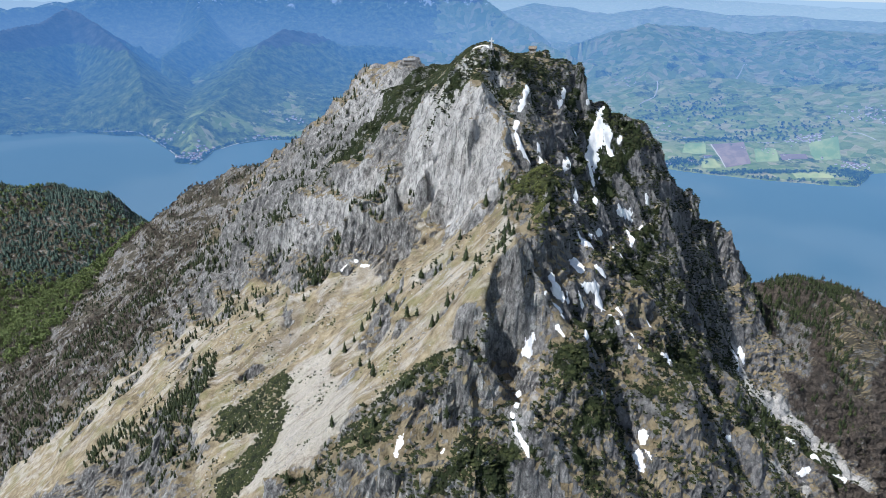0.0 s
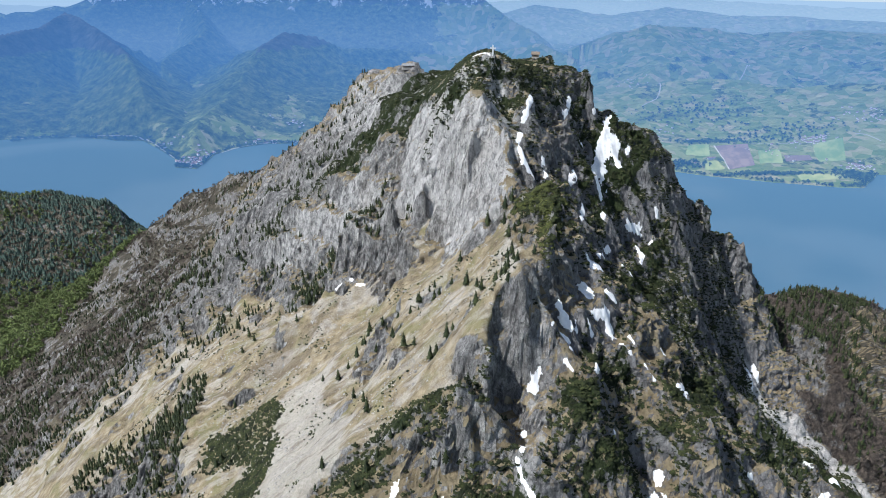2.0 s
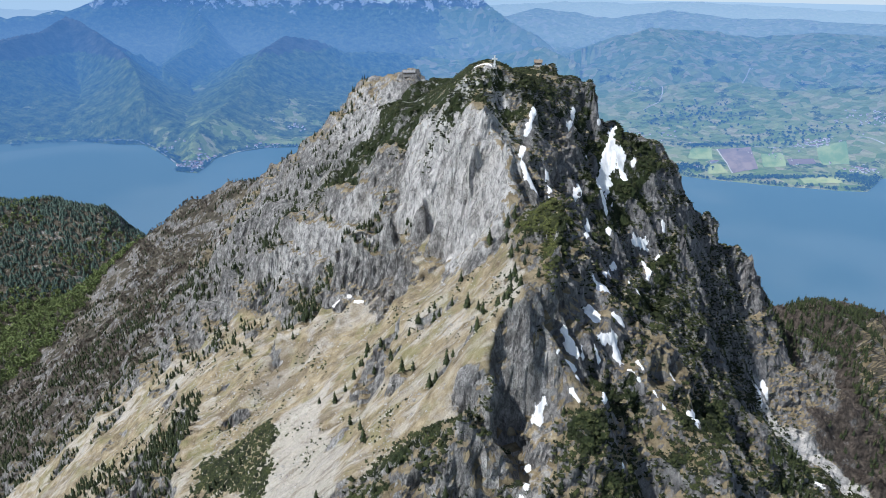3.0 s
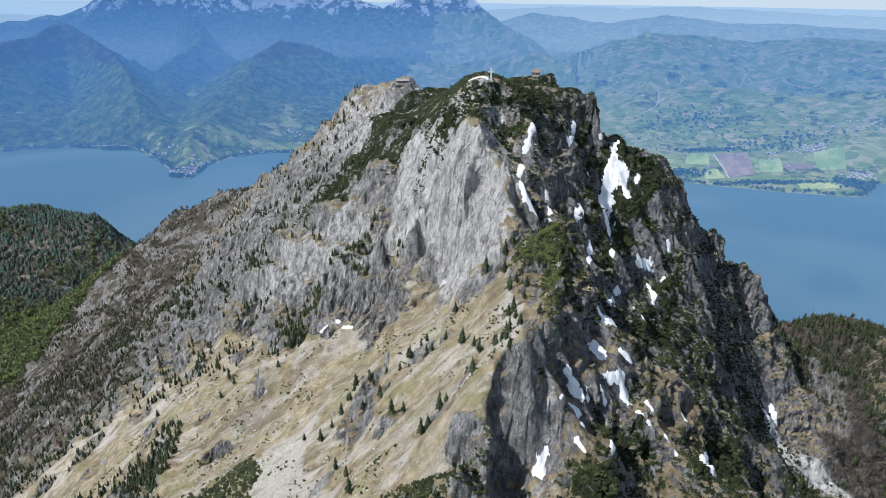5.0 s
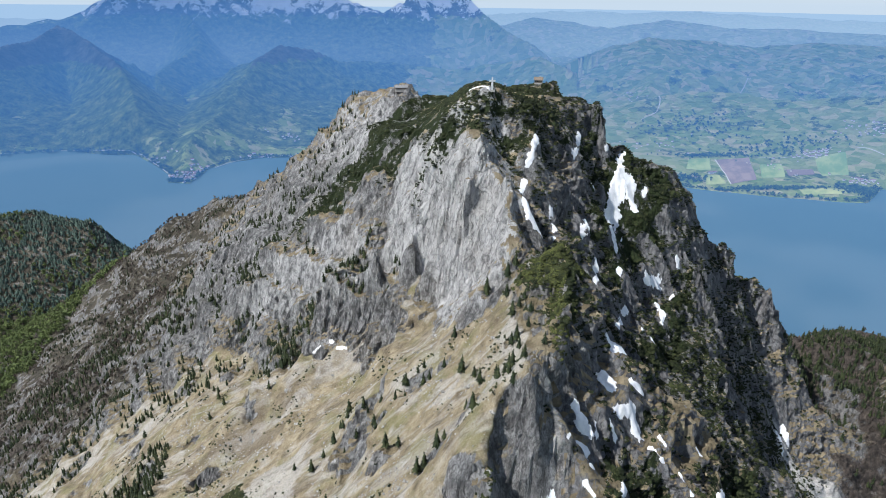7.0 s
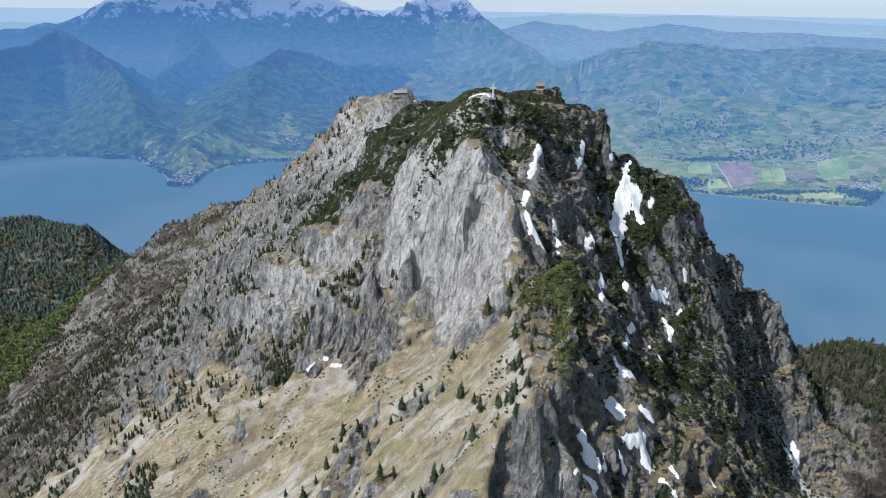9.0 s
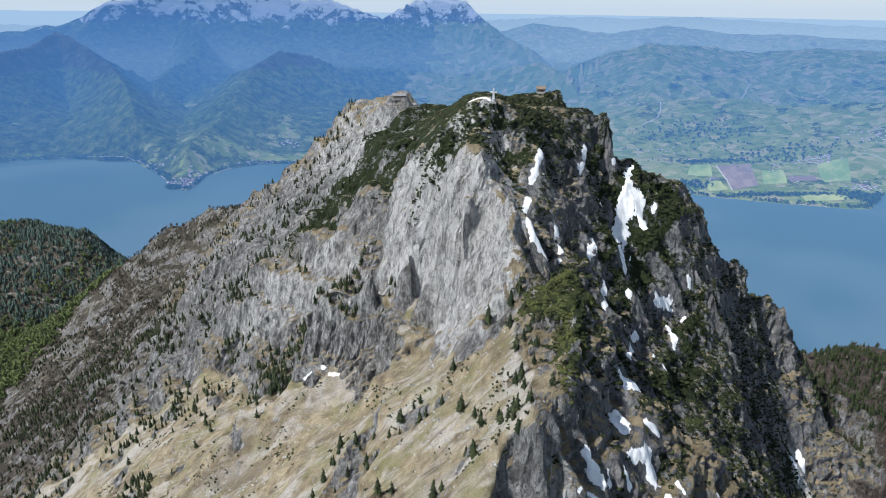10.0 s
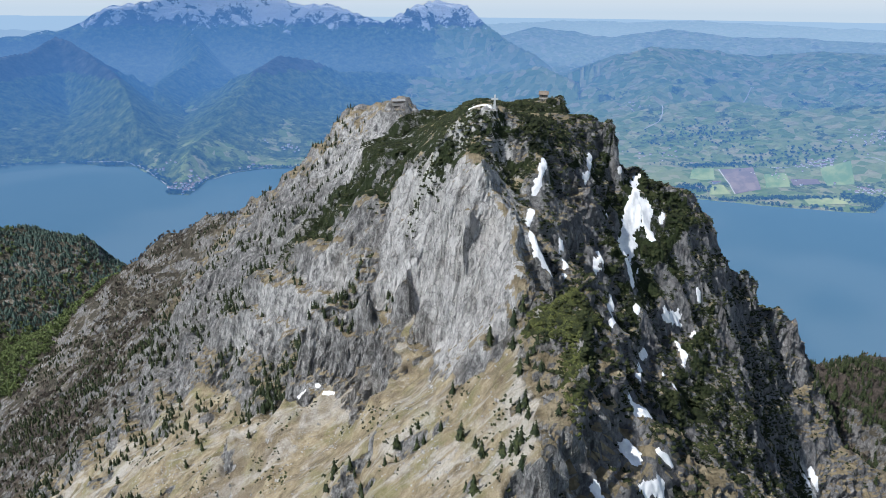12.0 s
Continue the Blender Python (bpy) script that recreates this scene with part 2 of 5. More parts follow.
# plan of the cover
MEADOW = [(36, 312), (40, 354), (36, 400), (24, 404), (12, 426), (6, 462), (-8, 496), (-36, 512), (-79, 522), (-100, 512), (-127, 560), (-150, 600), (-185, 632), (-235, 628), (-300, 630), (-380, 640), (-500, 655), (-560, 630), (-400, 560), (-310, 515), (-262, 520), (-207, 525), (-190, 500), (-190, 440), (-150, 340), (-119, 300), (-62, 300), (-40, 308), (-16, 300), (10, 306)]
PINE_ZONES = [
    [(-28, 580), (-12, 546), (9, 524), (27, 516), (50, 524), (62, 560), (75, 640), (115, 735), (60, 800), (-10, 860), (-40, 930), (-60, 860), (-67, 758), (-100, 740), (-114, 727), (-118, 640), (-65, 610)],
    [(40, 397), (44, 404), (52, 430), (58, 443), (68, 440), (80, 461), (84, 440), (74, 400), (68, 380), (60, 360), (53, 346), (48, 353), (54, 381), (49, 391)],
    [(55, 303), (60, 314), (74, 308), (79, 302), (71, 288), (60, 291)],
    [(57, 261), (60, 285), (78, 295), (97, 308), (97, 292), (75, 262)],
    [(71, 330), (74, 344), (85, 345), (102, 342), (106, 331), (76, 309)],
    [(103, 313), (103, 328), (124, 322), (150, 345), (165, 370), (180, 398), (162, 397), (132, 366), (112, 338), (125, 303), (151, 316), (140, 296)],
    [(92, 356), (97, 365), (114, 378), (126, 396), (158, 460), (135, 430), (112, 392), (117, 367), (106, 355)],
    [(97, 545), (124, 590), (144, 606), (172, 602), (180, 580), (160, 550), (130, 520), (110, 470), (95, 480), (98, 520)],
    [(110, 420), (130, 430), (170, 500), (190, 560), (170, 555), (140, 500), (115, 460)],
    [(29, 313), (17, 306), (-4, 307), (-21, 311), (-34, 291), (-35, 271), (-22, 279), (-15, 288), (4, 289), (20, 301), (33, 312)],
    [(-112, 430), (-160, 434), (-157, 409), (-116, 379), (-140, 354), (-130, 325), (-109, 325), (-99, 373), (-110, 403), (-103, 414)],
    [(-10, 250), (30, 250), (60, 262), (40, 275), (10, 268)],
    [(304, 545), (339, 539), (360, 518), (373, 499), (354, 490), (323, 495), (297, 505)],
    [(191, 375), (244, 474), (300, 540), (312, 500), (278, 457), (180, 327)],
]
WALL_ZONE = [(-31, 540), (-27, 556), (-19, 560), (-4, 545), (11, 525), (24, 517), (41, 515), (50, 500), (52, 470), (48, 440), (42, 424), (34, 412), (24, 408), (14, 430), (6, 462), (-4, 494), (-20, 512), (-34, 520)]
PALE_ZONE = [(-34, 520), (-45, 508), (-65, 512), (-84, 518), (-112, 587), (-142, 606), (-170, 626), (-178, 650), (-153, 652), (-116, 627), (-97, 624), (-64, 592), (-31, 550)]
PEAK_ZONE = [(-129, 1050), (-98, 1055), (-58, 1025), (-50, 950), (-60, 735), (-100, 760), (-136, 842), (-165, 1020)]
OUTCROPS = [(-6, 398, 7), (-46, 409, 9), (-28, 392, 6), (-53, 357, 9), (1, 333, 8), (17, 338, 6), (-86, 538, 12), (-65, 531, 12), (-41, 415, 8), (-178, 398, 18), (-100, 522, 10), (-125, 548, 10), (-150, 470, 9), (5, 395, 5), (-20, 360, 5), (-210, 606, 13), (-265, 602, 12), (-325, 612, 15), (-160, 588, 11), (-238, 565, 9), (-300, 575, 11), (-380, 610, 14), (-175, 520, 8)]


def axis(stops):
    """Grid lines: (from, to, step) stretches laid end to end."""
    out = []
    for a, b, step in stops:
        out.append(np.linspace(a, b, max(int(round((b - a) / step)), 1), endpoint=False))
    return np.concatenate(out + [[stops[-1][1]]])


gx = axis([(-1700, -900, 22), (-900, -560, 8), (-560, -220, 3.2), (-220, 240, 1.25), (240, 420, 2.2), (420, 620, 4.5), (620, 1700, 30)])
gy = axis([(-400, 220, 25), (220, 260, 2.5), (260, 430, 1.3), (430, 540, 0.8), (540, 700, 1.3), (700, 900, 3), (900, 1400, 4), (1400, 2000, 9), (2000, 2600, 40)])
GX, GY = np.meshgrid(gx, gy)
X, Y = GX.ravel(), GY.ravel()
# let the plan wander a little, so that crests and hollows are not straight
wander = np.column_stack([X, Y])
WX = X + 4.0 * fbm(wander, 30, 3, seed=3)
WY = Y + 4.0 * fbm(wander, 30, 3, seed=9)
Z = relief.at(WX, WY)


def slope_of(z):
    g = z.reshape(GX.shape)
    zy, zx = np.gradient(g, gy, gx)
    return np.hypot(zx, zy).ravel(), zx.ravel(), zy.ravel()


steep, zx, zy = slope_of(Z)
XY = np.column_stack([X, Y])
patchy = fbm(XY, 24, 4, seed=15)
meadow = inside(MEADOW, WX, WY, 9.0) * (1 - smooth(1.35, 1.9, steep))
crag = np.zeros(len(X))
for ox, oy, size in OUTCROPS:
    crag = np.maximum(crag, 1 - smooth(0.5, 1.1, np.hypot((WX - ox) * 0.8, WY - oy) / size + 0.5 * patchy))
meadow *= 1 - 0.9 * crag
left = smooth(40, 0, X - 0.05 * (Y - 400))
forest = np.clip(smooth(-200, -330, X + 0.25 * (Y - 700)) * smooth(640, 720, Y + 0.12 * (X + 300)) + smooth(330, 400, X) * smooth(560, 640, Y + 0.1 * X) + smooth(1100, 1300, Y), 0, 1)
wall = inside(WALL_ZONE, WX, WY, 7.0)
far_off = smooth(900, 1500, np.hypot(X, Y - 500))
rocky = (1 - 0.92 * meadow) * (1 - far_off)
# bands of cliff with ledges between, dipping to the left
step_h = 30.0
tt = (Z - 0.10 * X + 0.12 * Y + 14 * fbm(XY, 70, 3, seed=17)) / step_h
ff = tt - np.floor(tt)
terrace = step_h * (smooth(0.35, 0.95, ff) - ff)
Z = Z + rocky * (1 - wall) * (1 - 0.85 * inside([(-5, 508), (60, 505), (130, 570), (135, 760), (-10, 770), (-30, 600)], WX, WY, 12.0)) * (1 - 0.5 * forest) * terrace * (0.35 + 0.35 * left)
# ribs and runnels that follow the fall of each flank
ribs_left = fbm(np.column_stack([X * 0.33, Y + 0.15 * X]), 40, 4, 0.5, seed=21, ridged=True)
ribs_right = fbm(np.column_stack([(0.87 * X - 0.5 * Y) * 0.33, 0.5 * X + 0.87 * Y]), 40, 4, 0.5, seed=23, ridged=True)
top = inside([(-5, 508), (60, 505), (130, 570), (135, 760), (-10, 770), (-30, 600)], WX, WY, 12.0)
near_crest = smooth(560, 585, Y) * smooth(690, 655, Y) * smooth(120, 160, X) * smooth(380, 340, X)
Z = Z + rocky * (1 - 0.8 * wall) * (1 - 0.3 * forest) * (1 - 0.55 * near_crest) * (1 - 0.75 * top) * (17.0 * (left * ribs_left + 1.35 * (1 - left) * ribs_right) + 6.0 * fbm(XY, 30, 3, 0.5, seed=31, ridged=True))
Z += meadow * (1.5 * left * ribs_left + 2.2 * fbm(XY, 30, 3, seed=41) + 1.1 * fbm(XY, 6, 3, seed=43) - 1.6 * np.clip(fbm(np.column_stack([0.3 * X, Y]), 9, 3, seed=45, ridged=True), 0, 1)) + 4.5 * crag * (1 - smooth(1.3, 2.0, steep))
Z += far_off * 34 * fbm(XY, 170, 5, 0.55, seed=51, ridged=True)
steep, zx, zy = slope_of(Z)
# broken teeth along the crests


def teeth(line, wide, high, size, seed):
    best = np.full(len(X), 1e9)
    for a, b in zip(line[:-1], line[1:]):
        t = np.clip(((X - a[0]) * (b[0] - a[0]) + (Y - a[1]) * (b[1] - a[1])) / max((b[0] - a[0]) ** 2 + (b[1] - a[1]) ** 2, 1e-6), 0, 1)
        best = np.minimum(best, np.hypot(X - a[0] - t * (b[0] - a[0]), Y - a[1] - t * (b[1] - a[1])))
    near = best < 3 * wide
    out = np.zeros(len(X))
    out[near] = high * np.exp(-(best[near] / wide) ** 2) * np.clip(0.25 + 1.9 * fbm(XY[near], size, 3, 0.6, seed=seed), 0, 1.2)
    return out


TEETH = teeth(SPUR[:7], 5.0, 7.0, 9.0, 401) + teeth(RIGHT_CREST[:12], 8.0, 11.0, 16.0, 403) + teeth(PLATEAU[4:7] + LEFT_CREST[:8], 14.0, 13.0, 34.0, 405)
# hold the crests, ledges and wall feet to their heights
held = np.array(FEATURES[:len(FEATURES) - len(BEHIND + FOREST_HILL + RIM)], float)
hi, hj = np.clip(np.searchsorted(gy, held[:, 1]) - 1, 0, len(gy) - 2), np.clip(np.searchsorted(gx, held[:, 0]) - 1, 0, len(gx) - 2)
hu, hv = (held[:, 1] - gy[hi]) / (gy[hi + 1] - gy[hi]), (held[:, 0] - gx[hj]) / (gx[hj + 1] - gx[hj])
ZG = Z.reshape(GX.shape)
off = held[:, 2] - ((1 - hu) * ((1 - hv) * ZG[hi, hj] + hv * ZG[hi, hj + 1]) + hu * ((1 - hv) * ZG[hi + 1, hj] + hv * ZG[hi + 1, hj + 1]))
lift, weight = np.zeros(GX.shape), np.full(GX.shape, 0.12)
for (hx, hy, _), o in zip(held, off):
    span = 11.0 if abs(hx) < 240 and hy < 700 else 26.0
    i0, i1 = np.searchsorted(gy, [hy - 3 * span, hy + 3 * span])
    j0, j1 = np.searchsorted(gx, [hx - 3 * span, hx + 3 * span])
    w = np.exp(-((gx[None, j0:j1] - hx) ** 2 + (gy[i0:i1, None] - hy) ** 2) / (2 * span * span))
    lift[i0:i1, j0:j1] += w * o
    weight[i0:i1, j0:j1] += w
Z = Z + (lift / weight).ravel() + TEETH
steep, zx, zy = slope_of(Z)
meadow *= 1 - smooth(1.4, 2.0, steep)
rocky = (1 - 0.92 * meadow) * (1 - far_off)
# where old snow lies: courses of (x, y, half width)
SNOW_SUMMIT = (
    [(99, 573, 1.6), (97, 566, 2.0), (90, 542, 1.5)],
    [(61, 508, 1.4), (57, 497, 1.7), (51, 480, 1.7), (50, 477, 1.3)],
    [(135, 594, 1.7), (131, 577, 3.4), (129, 570, 5.5), (124, 558, 5.4), (113, 518, 3.4), (117, 516, 1.5)],
    [(137, 574, 3.8), (140, 563, 2.1)],
    [(49, 452, 1.9), (53, 448, 2.5), (57, 447, 1.9)],
    [(68, 483, 1.7), (69, 469, 1.7)],
    [(67, 464, 1.3), (68, 464, 1.0)],
    [(94, 506, 2.6), (90, 495, 2.1)],
    [(104, 545, 1.2), (106, 548, 1.2)],
    [(119, 583, 1.3), (121, 583, 1.7)],
    [(150, 576, 1.7), (148, 573, 1.3)],
    [(100, 495, 1.1), (100, 493, 2.5), (92, 458, 1.3)],
    [(129, 547, 0.8), (128, 545, 0.8)],
    [(116, 501, 1.5), (117, 501, 1.5)],
)
SNOW_FACE = (
    [(172, 558, 0.9), (173, 556, 2.2)],
    [(143, 529, 2.4), (155, 541, 3.4)],
    [(119, 486, 2.2), (111, 465, 1.8), (100, 431, 1.0)],
    [(82, 382, 1.4), (85, 381, 2.2), (90, 382, 1.7)],
    [(76, 367, 1.9), (79, 365, 2.4), (80, 363, 1.6)],
    [(150, 521, 1.2), (152, 513, 2.4), (149, 504, 0.8)],
    [(166, 538, 1.3), (164, 537, 0.8)],
    [(134, 476, 1.5), (135, 475, 1.1)],
    [(129, 481, 1.1), (129, 480, 0.7)],
    [(60, 343, 0.7), (60, 341, 1.7), (63, 338, 2.2), (67, 337, 1.5)],
    [(70, 345, 1.0), (70, 342, 1.3)],
    [(54, 320, 0.9), (60, 332, 1.5), (64, 332, 1.5), (63, 318, 0.9)],
    [(90, 368, 1.1), (96, 368, 0.8)],
    [(82, 356, 2.1), (89, 359, 3.2), (92, 356, 2.2)],
)
SNOW_GULLY = (
    [(79, 346, 1.3), (77, 348, 0.5)],
    [(97, 351, 1.6), (100, 344, 1.1)],
    [(108, 358, 1.1), (108, 357, 0.8)],
    [(123, 365, 1.2), (125, 364, 0.9)],
    [(77, 319, 1.2), (76, 317, 1.0)],
    [(60, 313, 0.9), (63, 310, 0.7)],
    [(48, 313, 1.4), (45, 311, 2.1), (45, 309, 2.1)],
    [(108, 344, 0.8), (111, 335, 0.8)],
    [(135, 358, 1.5), (131, 341, 1.1)],
    [(293, 592, 2.2), (294, 581, 2.7)],
    [(21, 523, 0.7), (26, 520, 0.9), (32, 516, 0.7)],
    [(-80, 511, 0.9), (-75, 510, 0.8)],
    [(-68, 511, 1.2), (-67, 511, 1.2)],
    [(-63, 506, 0.8), (-57, 504, 1.0)],
)
SNOW_LOW = (
    [(40, 296, 1.4), (37, 275, 0.8)],
    [(35, 274, 0.8), (37, 269, 0.8), (41, 264, 1.1), (42, 260, 0.5)],
    [(130, 350, 1.7), (127, 332, 1.0)],
    [(109, 305, 2.5), (108, 293, 1.2), (110, 290, 0.6)],
    [(103, 292, 2.8), (104, 289, 1.5)],
    [(-18, 276, 1.4), (-20, 266, 1.1)],
    [(3, 267, 0.8), (2, 266, 0.8)],
    [(76, 317, 1.2), (74, 309, 0.9)],
    [(283, 579, 2.3), (284, 570, 2.9)],
    [(102, 357, 1.0), (104, 354, 0.7)],
    [(161, 322, 1.4), (167, 328, 1.1)],
    [(83, 300, 0.9), (83, 299, 0.9)],
    [(290, 470, 1.8), (323, 490, 2.2)],
    [(308, 504, 2.0), (340, 509, 2.1), (367, 503, 2.2)],
)
COURSES = SNOW_SUMMIT + SNOW_FACE + SNOW_GULLY + SNOW_LOW
snowed = np.zeros(len(X))
for course in COURSES:
    for a, b in zip(course[:-1], course[1:]):
        s = np.clip(((X - a[0]) * (b[0] - a[0]) + (Y - a[1]) * (b[1] - a[1])) / max((b[0] - a[0]) ** 2 + (b[1] - a[1]) ** 2, 1e-6), 0, 1)
        snowed = np.maximum(snowed, smooth(3.5, 0.5, np.hypot(X - a[0] - s * (b[0] - a[0]), Y - a[1] - s * (b[1] - a[1])) - a[2]))
# the rock is fluted and blocky: push it in and out along its face, in places more than in others
nrm = np.column_stack([-zx, -zy, np.ones(len(X))])
nrm /= np.linalg.norm(nrm, axis=1)[:, None]
P = np.column_stack([X, Y, Z])
cliff = smooth(0.75, 1.7, steep) * rocky
tall = P * np.array([1.0, 1.0, 0.2])
broken = smooth(-0.35, 0.45, fbm(P, 45, 3, seed=63)) * (1 - 0.75 * wall)
push = cliff * ((2.0 + 5.0 * broken * (0.8 + 0.5 * left)) * fbm(tall, 16, 4, 0.55, seed=61, ridged=True) + 3.2 * broken * fbm(P, 7.0, 3, 0.6, seed=71, ridged=True) + wall * (3.6 * fbm(P * np.array([1.0, 1.0, 0.22]), 13, 4, 0.55, seed=65, ridged=True) + 1.6 * fbm(P, 6, 3, 0.6, seed=67, ridged=True)))
push += rocky * (1 - wall) * (0.8 + 1.9 * broken + 0.7 * (1 - left)) * fbm(P, 6.0, 3, 0.65, seed=75, ridged=True)
push *= 1 - 0.85 * snowed      # snow fills the hollows
P = P + nrm * push[:, None]
pine = np.zeros(len(X))
for zone in PINE_ZONES:
    pine = np.maximum(pine, inside(zone, WX, WY, 10.0))
pine *= 1 - smooth(2.2, 3.4, steep)
rim = inside([(-14, 530), (0, 506), (20, 496), (45, 488), (62, 498), (90, 540), (120, 570), (122, 600), (60, 560), (0, 532)], X, Y, 7)
pine = np.maximum(pine, 0.8 * rim)
pine = np.maximum(pine, 0.42 * smooth(62, 100, X) * smooth(300, 240, X) * smooth(700, 640, Y) * smooth(330, 380, Y))
# tan grass on the ledges of the spur and low on the north side; bare rock on the west peak
tan = 0.14 * inside([(36, 312), (60, 320), (70, 380), (66, 420), (58, 450), (50, 455), (40, 425)], WX, WY, 6.0) + 0.16 * inside([(-80, 235), (140, 235), (150, 300), (110, 330), (60, 330), (30, 300), (-80, 290)], WX, WY, 10.0) + 0.30 * inside([(109, 384), (130, 400), (128, 378), (150, 390), (158, 380), (140, 350), (112, 336), (112, 352), (104, 366)], WX, WY, 6.0) - 0.12 * smooth(60, 100, X) * smooth(380, 430, Y) * smooth(300, 240, X)
tan -= 0.5 * smooth(640, 700, Y) * smooth(1000, 900, Y) * smooth(0, -40, X) * smooth(-330, -220, X)


# ---- materials ----
class Nodes:
    """A short way to lay node materials."""
    plan = ""

    def __init__(self, name):
        self.mat = bpy.data.materials.new(name)
        self.mat.use_nodes = True
        self.n, self.l = self.mat.node_tree.nodes, self.mat.node_tree.links
        self.bsdf = self.n["Principled BSDF"]
        self.out = self.n["Material Output"]
        self.bsdf.inputs["Roughness"].default_value = 0.9
        self.bsdf.inputs["Specular IOR Level"].default_value = 0.2

    def put(self, kind, **sets):
        node = self.n.new(kind)
        for k, v in sets.items():
            setattr(node, k, v)
        return node

    def wire(self, value, socket):
        if isinstance(value, bpy.types.NodeSocket):
            self.l.new(value, socket)
        else:
            socket.default_value = value

    def place(self, scale=(1, 1, 1)):
        m = self.put("ShaderNodeVectorMath", operation="MULTIPLY")
        if self.plan:
            self.wire(self.put("ShaderNodeAttribute", attribute_name=self.plan).outputs["Vector"], m.inputs[0])
        else:
            self.wire(self.put("ShaderNodeNewGeometry").outputs["Position"], m.inputs[0])
        m.inputs[1].default_value = scale
        return m.outputs[0]

    def grain(self, size, detail=6, rough=0.6, stretch=(1, 1, 1), warp=0.0):
        t = self.put("ShaderNodeTexNoise")
        self.wire(self.place(stretch), t.inputs["Vector"])
        t.inputs["Scale"].default_value = 1.0 / size
        t.inputs["Detail"].default_value = detail
        t.inputs["Roughness"].default_value = rough
        t.inputs["Distortion"].default_value = warp
        return t.outputs["Fac"]

    def ramp(self, fac, stops):
        r = self.put("ShaderNodeValToRGB")
        while len(r.color_ramp.elements) < len(stops):
            r.color_ramp.elements.new(0.5)
        for e, (pos, col) in zip(r.color_ramp.elements, stops):
            e.position = pos
            e.color = (*col, 1) if isinstance(col, tuple) else (col, col, col, 1)
        self.wire(fac, r.inputs[0])
        return r.outputs[0]

    def math(self, op, a, b=0.0, c=0.0):
        m = self.put("ShaderNodeMath", operation=op)
        for v, s in zip((a, b, c), m.inputs):
            self.wire(v, s)
        return m.outputs[0]

    def mix(self, fac, a, b, kind="MIX"):
        m = self.put("ShaderNodeMix", data_type="RGBA", blend_type=kind)
        self.wire(fac, m.inputs[0])
        for v, s in ((a, m.inputs[6]), (b, m.inputs[7])):
            self.wire((*v, 1) if isinstance(v, tuple) else v, s)
        return m.outputs[2]

    def attr(self, name):
        return self.put("ShaderNodeAttribute", attribute_name=name).outputs["Fac"]

    def edge(self, fac, lo, hi):
        m = self.put("ShaderNodeMapRange", interpolation_type="SMOOTHSTEP")
        self.wire(fac, m.inputs[0])
        m.inputs[1].default_value, m.inputs[2].default_value = lo, hi
        return m.outputs[0]

    def bump(self, height, distance, strength=1.0):
        b = self.put("ShaderNodeBump")
        b.inputs["Strength"].default_value = strength
        b.inputs["Distance"].default_value = distance
        self.wire(height, b.inputs["Height"])
        self.l.new(b.outputs[0], self.bsdf.inputs["Normal"])

    def colour(self, c):
        self.wire((*c, 1) if isinstance(c, tuple) else c, self.bsdf.inputs["Base Color"])
        return self.mat


